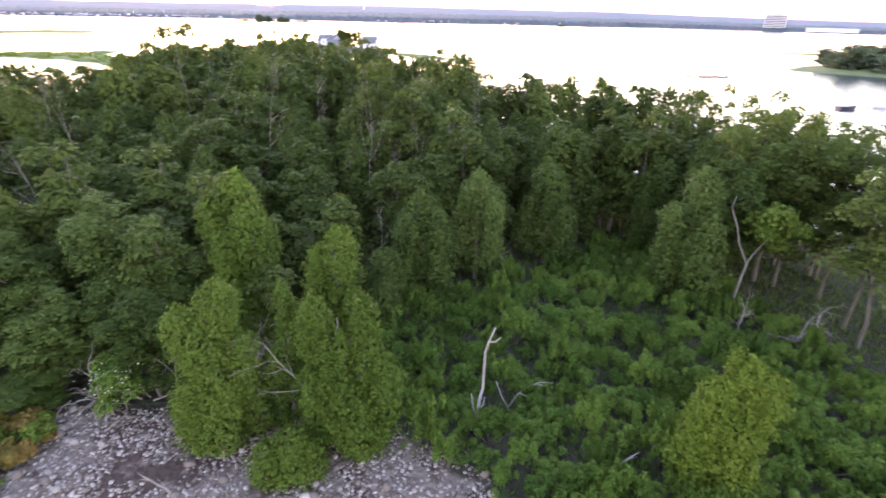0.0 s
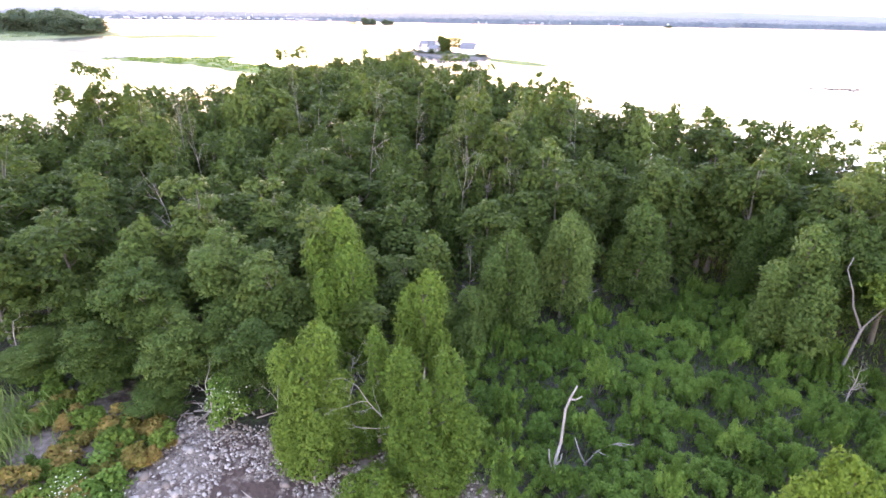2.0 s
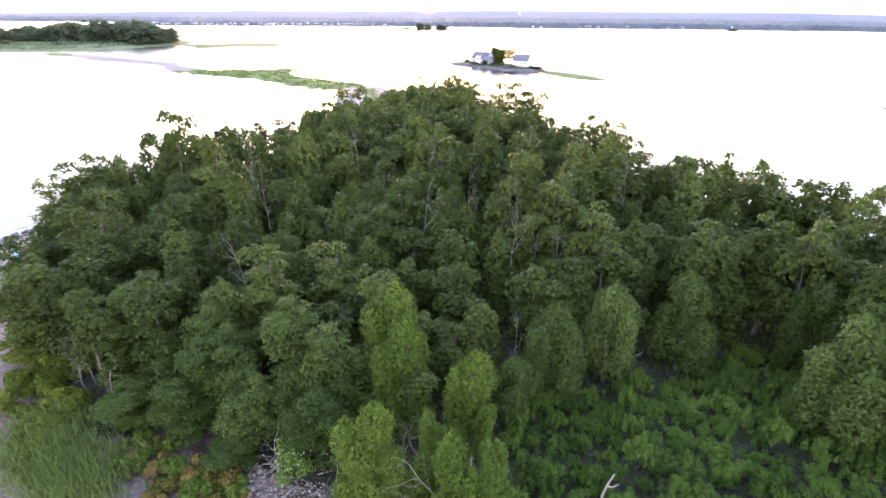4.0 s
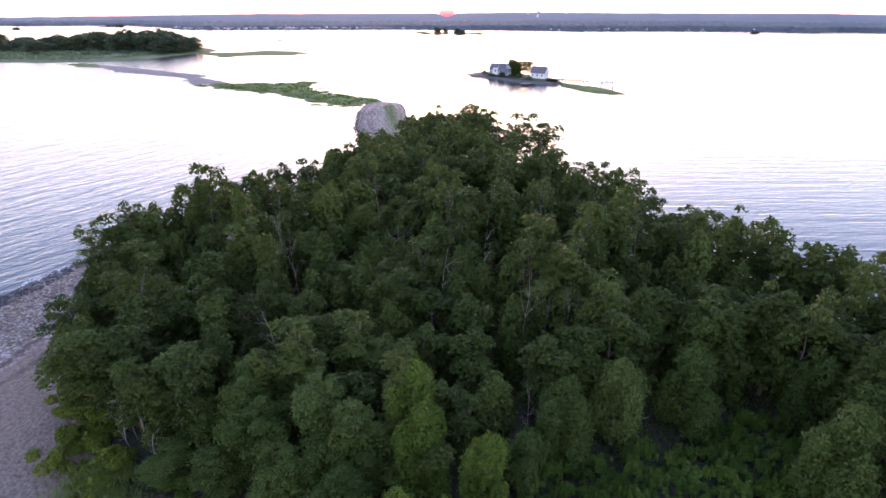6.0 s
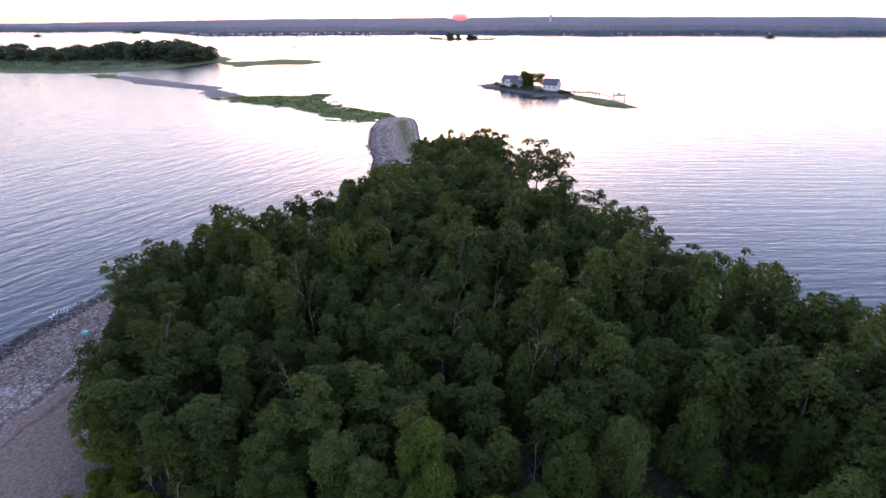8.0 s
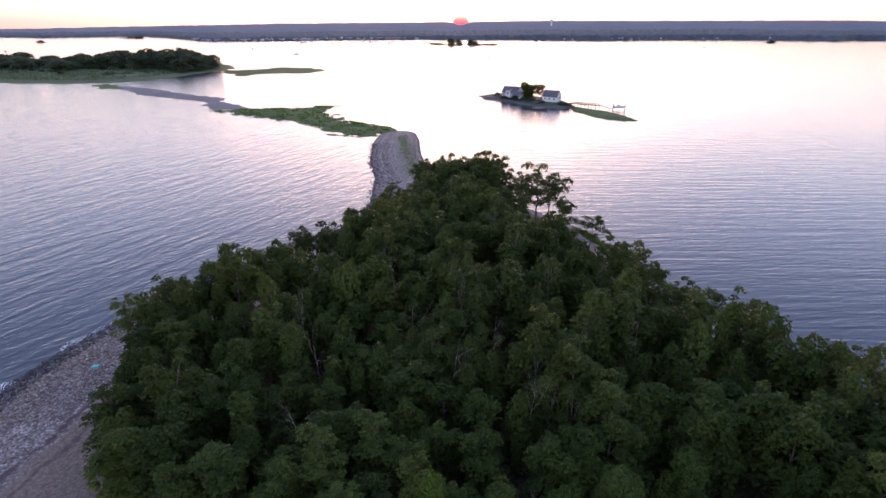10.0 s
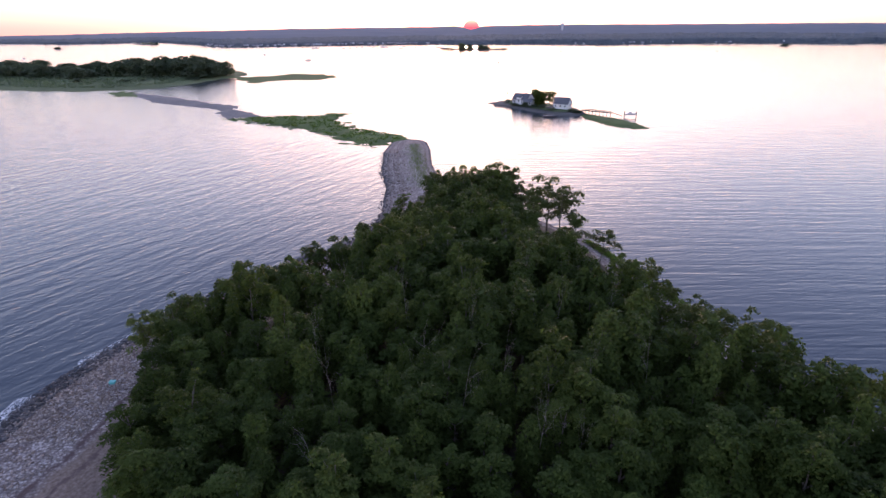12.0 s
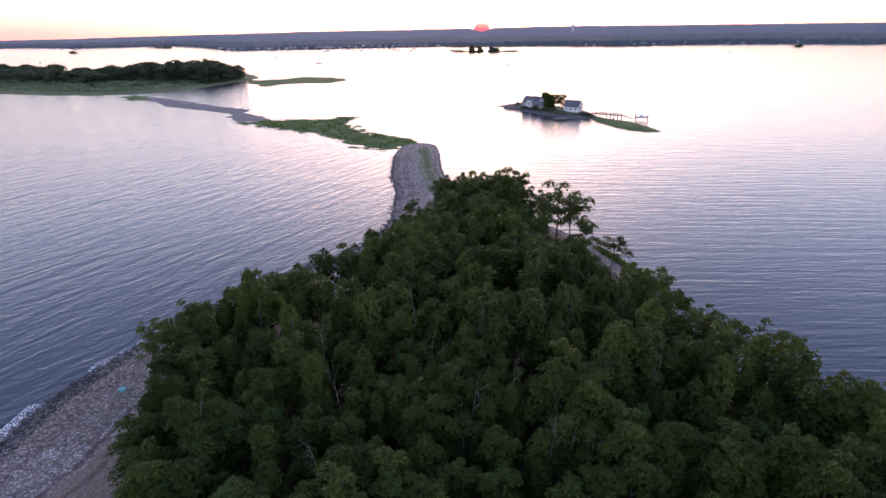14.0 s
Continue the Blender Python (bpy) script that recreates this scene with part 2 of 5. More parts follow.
def water_material():
    m, nt, b = nodes_of("sea_water")
    b.inputs["Base Color"].default_value = (0.034, 0.048, 0.062, 1)
    b.inputs["Roughness"].default_value = 0.09
    b.inputs["IOR"].default_value = 1.33
    co = nt.nodes.new("ShaderNodeTexCoord")

    def ripple(angle, stretch, scale, detail):
        """Waves whose crests run along angle (degrees from +x); stretch: how much longer than wide they are."""
        mp = nt.nodes.new("ShaderNodeMapping")
        mp.vector_type = "TEXTURE"
        mp.inputs["Rotation"].default_value = (0, 0, radians(angle))
        mp.inputs["Scale"].default_value = (stretch / scale, 1 / scale, 1)
        nt.links.new(co.outputs["Object"], mp.inputs[0])
        n = nt.nodes.new("ShaderNodeTexNoise")
        n.inputs["Scale"].default_value, n.inputs["Detail"].default_value = 1.0, detail
        n.inputs["Distortion"].default_value = 0.35
        nt.links.new(mp.outputs[0], n.inputs["Vector"])
        return n.outputs["Fac"]

    def total(*terms):
        out = math_node(nt, "MULTIPLY", terms[0][0], terms[0][1])
        for tex, amount in terms[1:]:
            out = math_node(nt, "ADD", out, math_node(nt, "MULTIPLY", tex, amount))
        return out

    # swell wrapping round the island: one set of crests on its western side, another on its eastern
    xyz = nt.nodes.new("ShaderNodeSeparateXYZ")
    nt.links.new(co.outputs["Object"], xyz.inputs[0])
    across = math_node(nt, "ADD", xyz.outputs[0], math_node(nt, "MULTIPLY", xyz.outputs[1], 0.5))
    side = nt.nodes.new("ShaderNodeMapRange")
    side.interpolation_type = "SMOOTHSTEP"
    side.inputs["From Min"].default_value, side.inputs["From Max"].default_value = -30.0, 60.0
    nt.links.new(across, side.inputs["Value"])
    chop = ripple(50, 2.2, 0.9, 3.0)
    fine = ripple(115, 2.0, 2.6, 2.0)
    west_h = total((ripple(84, 4.2, 0.32, 3.0), 0.46), (ripple(70, 3.4, 0.75, 2.0), 0.17), (chop, 0.16), (fine, 0.06))
    east_h = total((ripple(19, 9.0, 0.42, 2.0), 0.30), (ripple(27, 6.0, 0.95, 2.0), 0.13), (chop, 0.10), (fine, 0.05))
    h = total((west_h, math_node(nt, "SUBTRACT", 1.0, side.outputs[0])), (east_h, side.outputs[0]))
    bump(nt, b, h, 0.55, 1.0)
    return m


GROUND = ground_material()
WATER = water_material()


# ---- mesh helpers ----
rng = np.random.default_rng(7)


def mesh_of(name, verts, faces, mat, smooth=False):
    me = bpy.data.meshes.new(name)
    if isinstance(faces, np.ndarray):
        n, k = faces.shape
        me.vertices.add(len(verts))
        me.vertices.foreach_set("co", np.asarray(verts, dtype=np.float32).ravel())
        me.loops.add(n * k)
        me.loops.foreach_set("vertex_index", faces.astype(np.int32).ravel())
        me.polygons.add(n)
        me.polygons.foreach_set("loop_start", np.arange(0, n * k, k, dtype=np.int32))
        me.polygons.foreach_set("loop_total", np.full(n, k, dtype=np.int32))
        me.update(calc_edges=True)
    else:
        me.from_pydata([tuple(v) for v in verts], [], faces)
        me.update()
    me.materials.append(mat)
    if smooth:
        me.polygons.foreach_set("use_smooth", np.ones(len(me.polygons), dtype=bool))
    return me


def part(name, data, parent, label=""):
    """One mesh object under a thing or a part. data: a mesh, or a bmesh with a material."""
    if isinstance(data, tuple):
        bm, mat = data
        me = bpy.data.meshes.new(name)
        bm.to_mesh(me)
        bm.free()
        me.materials.append(mat)
        data = me
    ob = new(name, data)
    ob.parent = parent
    if label:
        ob["label"] = label
    return ob


def thing(name, label, category, group="", kind="", data=None):
    return tagged(new(name, data), label, category, group, kind)


def placed(x, y, z, turn=0.0, s=1.0, sz=None, lean=0.0):
    return pose(x, y, z, lean, 0, turn) @ Matrix.Diagonal((s, s, s if sz is None else sz, 1))


def tube(points, radii, sides=6):
    """A tapered tube along points: verts, faces."""
    pts = [Vector(p) for p in points]
    vs, fs = [], []
    for k, p in enumerate(pts):
        d = (pts[min(k + 1, len(pts) - 1)] - pts[max(k - 1, 0)]).normalized()
        a = d.orthogonal().normalized()
        c = d.cross(a)
        for q in range(sides):
            w = 2 * math.pi * q / sides
            vs.append(p + (a * math.cos(w) + c * math.sin(w)) * radii[k])
    for k in range(len(pts) - 1):
        for q in range(sides):
            r = (q + 1) % sides
            fs.append((k * sides + q, k * sides + r, (k + 1) * sides + r, (k + 1) * sides + q))
    fs.append(tuple(range((len(pts) - 1) * sides, len(pts) * sides)))
    return vs, fs


def joined(pieces):
    vs, fs = [], []
    for v, f in pieces:
        o = len(vs)
        vs += list(v)
        fs += [tuple(i + o for i in face) for face in f]
    return vs, fs


def leaf_quads(c, n, size, width=0.55, up=False):
    """Rhombic leaves, slightly folded, at centres c with normals n."""
    k = len(c)
    n = n / np.linalg.norm(n, axis=1, keepdims=True)
    t = rng.normal(size=(k, 3))
    if up:
        t = t * (0.35 if up is True else up) + np.array([0, 0, 1.0])
    t -= (t * n).sum(1, keepdims=True) * n
    t /= np.linalg.norm(t, axis=1, keepdims=True)
    b = np.cross(n, t)
    s = (size * rng.uniform(0.65, 1.3, k))[:, None]
    v = np.stack([c - t * s, c + b * s * width - n * s * 0.18, c + t * s, c - b * s * width - n * s * 0.18], axis=1).reshape(-1, 3)
    return v, np.arange(4 * k).reshape(-1, 4)


def lobes_to_leaves(lobes, size, cover=1.5, low=-0.5, squash=0.8):
    """Ragged leaf shells round lumps (x, y, z, r): each lump stretched its own way, with sprays that stand out of it."""
    cs, ns = [], []
    for x, y, z, r in lobes:
        k = max(12, int(cover * 9.0 * r * r / (1.1 * size * size)))
        d = rng.normal(size=(k, 3))
        d /= np.linalg.norm(d, axis=1, keepdims=True)
        flip = d[:, 2] < low
        d[flip, 2] *= -1
        ph = rng.uniform(0, 6.28, 3)
        wob = 1 + 0.20 * np.sin(d[:, 0] * 4.2 + ph[0]) * np.sin(d[:, 1] * 4.6 + ph[1]) + 0.16 * np.sin(d[:, 2] * 6 + d[:, 0] * 5 + ph[2])
        rad = r * wob * (1.0 - 0.5 * rng.random(k) ** 2.0 + 0.30 * rng.random(k) ** 3)
        st = np.array([rng.uniform(0.85, 1.35), rng.uniform(0.85, 1.35), squash * rng.uniform(0.75, 1.1)])
        p = d * rad[:, None] * st + np.array([x, y, z])
        p[:, 2] -= 0.18 * ((p[:, 0] - x) ** 2 + (p[:, 1] - y) ** 2) / max(r, 0.3)
        cs.append(p)
        ns.append(d * 0.6 + np.array([0, 0, 0.6]) + rng.normal(size=(k, 3)) * 0.45)
    return leaf_quads(np.concatenate(cs), np.concatenate(ns), size)


def trunk_with_limbs(h, r, targets, bend=0.4, fork=0.35):
    """Tapered trunk and a limb to each target."""
    k = 7
    off = np.cumsum(rng.normal(size=(k, 2)) * bend * 0.35, axis=0)
    off -= off[0]
    pts = [(off[i, 0], off[i, 1], h * i / (k - 1) - (0.35 if i == 0 else 0)) for i in range(k)]
    rad = [r * (1.35 if i == 0 else 1 - 0.85 * i / (k - 1)) for i in range(k)]
    pieces = [tube(pts, rad, 7)]
    for tx, ty, tz in targets:
        z0 = min(tz - 0.5, h * 0.9)
        z0 = max(h * fork * 0.6, z0 - 0.45 * math.hypot(tx, ty) - rng.uniform(0, 0.8))
        f = min(max(z0 / h, 0), 0.95) * (k - 1)
        i = int(f)
        a = Vector(pts[i]).lerp(Vector(pts[i + 1]), f - i)
        e = Vector((tx, ty, tz))
        mid = a.lerp(e, 0.5) + Vector((rng.normal() * 0.15, rng.normal() * 0.15, -0.12 * (e - a).length + 0.2))
        r0 = r * 0.42 * (1 - 0.6 * z0 / h)
        pieces.append(tube([a, mid, e], [r0, r0 * 0.65, r0 * 0.25], 5))
    return joined(pieces)


def crown_tree(name, label, h, rad, base, n_lobes, lobe, leaf, mat, cover=1.5, r_trunk=0.22, stems=3, group="", category="tree"):
    """A tree: trunk with limbs, and a crown of leafy lumps round a few leading stems of unlike height."""
    lobes = []
    lead = [(0.0, 0.0, h, 1.0)]
    a0 = rng.uniform(0, 6.28)
    for k in range(1, stems):
        a = a0 + k * 2 * math.pi / max(1, stems - 1) + rng.normal() * 0.3
        lead.append((math.cos(a) * rad * 0.55, math.sin(a) * rad * 0.55, h * rng.uniform(0.80, 0.97), rng.uniform(0.6, 0.85)))
    share = np.array([l[3] for l in lead])
    share = np.maximum(3, np.round(n_lobes * share / share.sum())).astype(int)
    for (ox, oy, top, w), n in zip(lead, share):
        for i in range(n):
            u = (i + rng.random()) / n
            z = base + (top - base) * u ** 0.9
            prof = (0.8 + 0.2 * math.sin(u * 9 + ox)) * (1 - u ** 3.6) ** 0.6 * (0.65 + 0.35 * min(1, u * 3))
            a = i * 2.39996 + rng.normal() * 0.5
            q = rad * 0.75 * w * prof * rng.uniform(0.25, 1.32)
            r = lobe * rng.uniform(0.6, 1.3) * (1 - 0.12 * u)
            lobes.append((ox + q * math.cos(a), oy + q * math.sin(a), min(z, top - r * 0.6), r))
    root = thing(name, label, category, group)
    targets = [l[:3] for l in lobes if rng.random() < 0.45]
    v, f = trunk_with_limbs(h * 0.86, r_trunk, targets)
    part("trunk", mesh_of("trunk", v, f, BARK, True), root)
    v, f = lobes_to_leaves(lobes, leaf, cover)
    part("crown", mesh_of("crown", v, f, mat), root)
    return root


def draped_tree(name, label, columns, leaf, mat, cover=1.5, base=0.4, r_trunk=0.2, group="", category="tree", tier=1.9):
    """A tree under climbing vines: leafy columns (x, y, top, radius) of hanging, overlapping tiers, round a trunk with a stem in each column."""
    cs, ns = [], []
    for ox, oy, top, rad in columns:
        hgt = top - base
        k = int(cover * 5.2 * rad * hgt / (1.1 * leaf * leaf))
        u = rng.random(k) ** 0.92
        a = rng.uniform(0, 6.283, k)
        p1, p2, p3, p4 = rng.uniform(0, 6.283, 4)
        z = base + hgt * u
        z = base + (z - base) * (1 - 0.022 * (1 + np.sin(2 * a + p3)) - 0.018 * (1 + np.sin(3 * a + p4)))
        drift = 0.22 * rad * np.sin(z * 0.7 + p4)
        dome = np.clip(hgt * (1 - u) / (1.15 * rad), 0, 1)
        env = np.sqrt(1 - (1 - dome) ** 2) * (1 - 0.16 * u) * (0.86 + 0.14 * np.sin(z * 1.1 + p1)) * (0.74 + 0.26 * np.minimum(1, u * 4))
        ph = 0.75 * np.sin(2 * a + p1) + 0.55 * np.sin(3 * a + p2 + z * 0.3) + 0.3 * np.sin(5 * a + p3)
        fr = np.mod(z / tier + ph, 1.0)
        r = rad * env * (0.48 + 0.60 * np.sqrt(1 - fr ** 2)) * (1 + 0.24 * np.sin(4 * a + 2.3 * z + p2) * np.sin(3.4 * z - 2 * a + p3) + 0.07 * np.sin(7 * a + 3.1 * z + p2))
        r = r * (1 - 0.38 * rng.random(k) ** 2.2 + 0.22 * rng.random(k) ** 4) + 0.05
        c, sn = np.cos(a), np.sin(a)
        z = z + (0.16 * fr - 0.10) * tier + rng.normal(size=k) * 0.10
        pts = np.stack([ox + drift + r * c, oy + r * sn, z], axis=1)
        cs.append(pts)
        ns.append(np.stack([c * 0.75, sn * 0.75, 0.35 + 0.75 * fr], axis=1) + rng.normal(size=(len(pts), 3)) * 0.42)
    root = thing(name, label, category, group)
    h = max(c[2] for c in columns)
    targets = [(ox, oy, top * q) for ox, oy, top, rad in columns for q in (0.6, 0.9)]
    v, f = trunk_with_limbs(h * 0.88, r_trunk, targets)
    part("trunk", mesh_of("trunk", v, f, BARK, True), root)
    v, f = leaf_quads(np.concatenate(cs), np.concatenate(ns), leaf)
    part("crown", mesh_of("crown", v, f, mat), root)
    return root


def columns_of(n, h, rad, spread):
    """A leading column and n - 1 lower ones round it."""
    out, a0 = [(0.0, 0.0, h, rad)], rng.uniform(0, 6.28)
    for k in range(1, n):
        a = a0 + k * 6.283 / max(1, n - 1) + rng.normal() * 0.3
        out.append((math.cos(a) * spread, math.sin(a) * spread, h * rng.uniform(0.55, 0.93), rad * rng.uniform(0.6, 0.95)))
    return out


def dead_branches(start, direction, length, r, depth, pieces, spread=0.7):
    d = Vector(direction).normalized()
    pts, rad = [Vector(start)], [r]
    k = 4
    for i in range(k):
        d = (d + Vector(rng.normal(size=3)) * 0.22).normalized()
        pts.append(pts[-1] + d * length / k)
        rad.append(r * (1 - 0.75 * (i + 1) / k))
    pieces.append(tube(pts, rad, 5 if r > 0.03 else 4))
    if depth > 0:
        for i in range(1, k + 1):
            if rng.random() < 0.8:
                nd = (d + Vector(rng.normal(size=3)) * spread).normalized()
                dead_branches(pts[i], nd, length * rng.uniform(0.4, 0.65), rad[i] * 0.8, depth - 1, pieces, spread)


def dead_tree(name, label, h, r, depth, lean=(0.1, 0.0), group="", spread=0.7, limbs=5, first=2):
    root = thing(name, label, "dead tree", group)
    k = 6
    p, d = Vector((0, 0, -0.3)), Vector((lean[0], lean[1], 1)).normalized()
    pts, rad = [p.copy()], [r * 1.2]
    for i in range(k):
        d = (d + Vector((rng.normal() * 0.16, rng.normal() * 0.16, 0.1))).normalized()
        p = p + d * h / k
        pts.append(p.copy())
        rad.append(r * (1 - 0.75 * (i + 1) / k))
    v, f = tube(pts, rad, 7)
    part("trunk", mesh_of("trunk", v, f, DEADWOOD, True), root)
    for i in range(limbs):
        j = first + i % (k + 1 - first)
        j = min(j, k)
        pieces = []
        a = rng.uniform(0, 2 * math.pi)
        dead_branches(pts[j], (math.cos(a), math.sin(a), rng.uniform(0.2, 1.0)), h * rng.uniform(0.22, 0.4), rad[j] * 0.7, depth, pieces, spread)
        v, f = joined(pieces)
        part("branch", mesh_of("branch", v, f, DEADWOOD, True), root)
    return root


def inside(poly, x, y):
    """Signed distance to a closed outline, in metres, positive inside."""
    px, py = np.array(poly).T
    qx, qy = np.roll(px, -1), np.roll(py, -1)
    x, y = np.atleast_1d(np.asarray(x, float)), np.atleast_1d(np.asarray(y, float))
    best = np.full(x.shape, 1e18)
    odd = np.zeros(x.shape, bool)
    for ax, ay, bx, by in zip(px, py, qx, qy):
        dx, dy = bx - ax, by - ay
        t = np.clip(((x - ax) * dx + (y - ay) * dy) / (dx * dx + dy * dy), 0, 1)
        best = np.minimum(best, (x - ax - t * dx) ** 2 + (y - ay - t * dy) ** 2)
        cross = ((ay > y) != (by > y)) & (x < (bx - ax) * (y - ay) / (by - ay + 1e-12) + ax)
        odd ^= cross
    return np.where(odd, 1, -1) * np.sqrt(best)


def smooth_noise(x, y, scale, seed=0.0):
    return np.array([noise.noise((a / scale + seed, b / scale - seed, seed)) for a, b in zip(np.ravel(x), np.ravel(y))]).reshape(np.shape(x))


def land(name, label, category, poly, step, height, mat, ragged=0.0, r_scale=12.0, kind="structure", attrs=None, margin=4.0):
    """Ground inside an outline: a grid that dips under the water outside it. height: metres from the distance inland."""
    xs, ys = np.array(poly).T
    gx = np.arange(xs.min() - margin, xs.max() + margin + step, step)
    gy = np.arange(ys.min() - margin, ys.max() + margin + step, step)
    X, Y = np.meshgrid(gx, gy)
    d = inside(poly, X.ravel(), Y.ravel()).reshape(X.shape)
    if ragged:
        d = d + ragged * (smooth_noise(X, Y, r_scale, 3.1) + 0.5 * smooth_noise(X, Y, r_scale * 0.35, 8.2))
    Z = height(d, X, Y)
    idx = np.arange(X.size).reshape(X.shape)
    quads = np.stack([idx[:-1, :-1], idx[:-1, 1:], idx[1:, 1:], idx[1:, :-1]], axis=-1).reshape(-1, 4)
    keep = d.ravel()[quads].max(axis=1) > -margin
    quads = quads[keep]
    used = np.unique(quads)
    remap = np.zeros(X.size, int)
    remap[used] = np.arange(len(used))
    verts = np.stack([X.ravel(), Y.ravel(), Z.ravel()], axis=1)[used]
    me = mesh_of(name, verts, remap[quads], mat, True)
    for key, func in (attrs or {}).items():
        a = me.attributes.new(key, "FLOAT", "POINT")
        a.data.foreach_set("value", func(d.ravel()[used], verts[:, 0], verts[:, 1]).astype(np.float32))
    return thing(name, label, category, "", kind, me)


# ---- the sea: one sheet to the horizon ----
def sea():
    bm = bmesh.new()
    bmesh.ops.create_grid(bm, x_segments=8, y_segments=8, size=4900)
    me = bpy.data.meshes.new("water")
    bm.to_mesh(me)
    bm.free()
    me.materials.append(WATER)
    return thing("water", "calm rippled sea water reflecting the pale sunset sky", "sea", "", "structure", me)


sea()

# ---- the wooded island under the camera ----
SHORE = [(-62, -60), (-70, 0), (-74, 31), (-77, 40), (-78, 53), (-76, 75), (-70, 95), (-66, 104), (-63.5, 116), (-66, 130), (-77, 157), (-89, 178),
         (-102, 208), (-107, 225), (-107.5, 232), (-105, 237), (-100, 239.5), (-96, 238.5), (-92, 234), (-85, 220), (-74, 193), (-60, 168), (-38, 152), (-9, 131), (5, 115), (18, 94),
         (28, 82), (38, 72), (42, 58), (45, 44), (48, 20), (50, -20), (48, -60)]
FOREST = [(-42, 25.5), (-52, 33.5), (-62, 47.5), (-66, 56), (-62, 64), (-56, 76), (-51, 92), (-47, 104), (-50, 122), (-57, 141), (-47, 147), (-30, 141),
          (-17, 122), (-9.5, 106.5), (-2, 92), (8, 80), (19, 73), (30, 67), (36, 58), (39, 44), (37, 28), (30, 26), (25, 38), (18, 49), (8, 46), (2, 41),
          (-2, 37), (-8, 29), (-12, 27), (-22, 27), (-30, 26)]
SOIL = [(-37, 22), (-48, 34), (-58, 48), (-62, 56), (-59, 66), (-54, 78), (-50, 94), (-48, 108), (-58, 128), (-62, 150), (-50, 154), (-30, 146),
        (-10, 126), (-2, 110), (6, 95), (14, 84), (24, 76), (33, 68), (38, 58), (41, 44), (42, 10), (40, -50), (4, -50), (2.4, 18.5), (-2, 21.6), (-9, 22.6), (-20, 22.4), (-24, 25), (-33, 22)]


def island_height(d, x, y):
    z = np.where(d < 0, d * 0.12, np.minimum(d * 0.11, 0.5 + d * 0.03))
    z = np.minimum(z, 1.25)
    return z + 0.18 * smooth_noise(x, y, 7.0, 1.0) * np.clip(d / 6, 0, 1) + 0.05 * smooth_noise(x, y, 1.7, 5.0) * np.clip(d / 2, 0, 1)


def ground_z(x, y):
    a, b = np.array([x]), np.array([y])
    return float(island_height(inside(SHORE, a, b), a, b)[0])


land("ground", "stony grey beach and dark leaf-littered soil of a wooded island", "ground", SHORE, 1.0, island_height, GROUND, 0.5, 6.0,
     attrs={"inland": lambda d, x, y: d, "soil": lambda d, x, y: np.clip(0.5 + inside(SOIL, x, y) * 0.25, 0, 1)})

# ---- the wood: tree kinds, each built once and then planted again ----
WOOD = "trees of the island wood"
TALL, CLAD, SHOREY = "tall broadleaf tree with a lumpy dark green crown", "narrow tree clad in climbing vines almost to the ground", "open-crowned tree with bare lower limbs by the shore"
BROAD = [crown_tree("broadleaf_tree", TALL, 13.5, rng.uniform(2.4, 3.4), 3.0, 34, 0.95, 0.23, LEAF, 1.25, group=WOOD) for _ in range(7)]
COLUMN = [draped_tree("vine_clad_tree", CLAD, columns_of(k, 12.5, 1.45, 1.6), 0.22, LEAF, 1.15, 1.0, group=WOOD) for k in (3, 3, 4, 4, 5, 4)]
BROAD_BACK = [crown_tree("broadleaf_tree", TALL, 13.5, rng.uniform(2.5, 3.5), 4.5, 28, 1.0, 0.30, LEAF, 1.3, group=WOOD) for _ in range(6)]
COLUMN_BACK = [draped_tree("vine_clad_tree", CLAD, columns_of(k, 12.5, 1.5, 1.7), 0.29, LEAF, 1.2, 2.5, group=WOOD) for k in (3, 3, 4, 4)]
SPARSE = [crown_tree("shore_tree", SHOREY, 12.5, 3.3, 5.8, 22, 0.85, 0.22, LEAF_DARK, 1.0, r_trunk=0.16, stems=4, group=WOOD) for _ in range(4)]
PALE_OPEN = [crown_tree("shore_tree", "open-crowned tree with pale green leaves above the shore", 12.5, 3.2, 4.5, 30, 0.8, 0.17, LEAF_OPEN, 0.95, r_trunk=0.13, stems=4, group=WOOD) for _ in range(3)]


def plant(kinds, x, y, h_want, h_kind, s=None, turn=None):
    """Plants one more tree of a kind, or the first one itself."""
    src = kinds[int(rng.integers(len(kinds)))]
    sz = h_want / h_kind
    m = placed(x, y, ground_z(x, y), rng.uniform(0, 360) if turn is None else turn, s if s else 0.55 + 0.45 * sz + rng.normal() * 0.05, sz)
    return put(src, m)


def put(src, m):
    if not src.get("used"):
        src["used"] = 1
        src.matrix_basis = m
        return src
    return copy_thing(src, m)


def canopy_height(x, y, d):
    h = 14.5 + 1.3 * noise.noise((x / 17, y / 17, 2.0)) + min(0.9, rng.normal() * 0.7)
    if y < 44 and x < 20:
        h -= 3.4 * min(1, (44 - y) / 10)
    if x > 2 and y > 45:
        h -= 0.7 * min(1, (x - 2) / 8)
    if x > 5 and y > 58:
        h -= 0.5
    if x < -44:
        h -= 0.9
    if y > 112:
        h -= 0.9
    if y > 94 and d < 13 and x > -30:
        h -= 4.2 * min(1, (y - 94) / 8)
    if y > 54 and x < -36:
        h -= 1.0 * min(1, (y - 54) / 8)
    return h


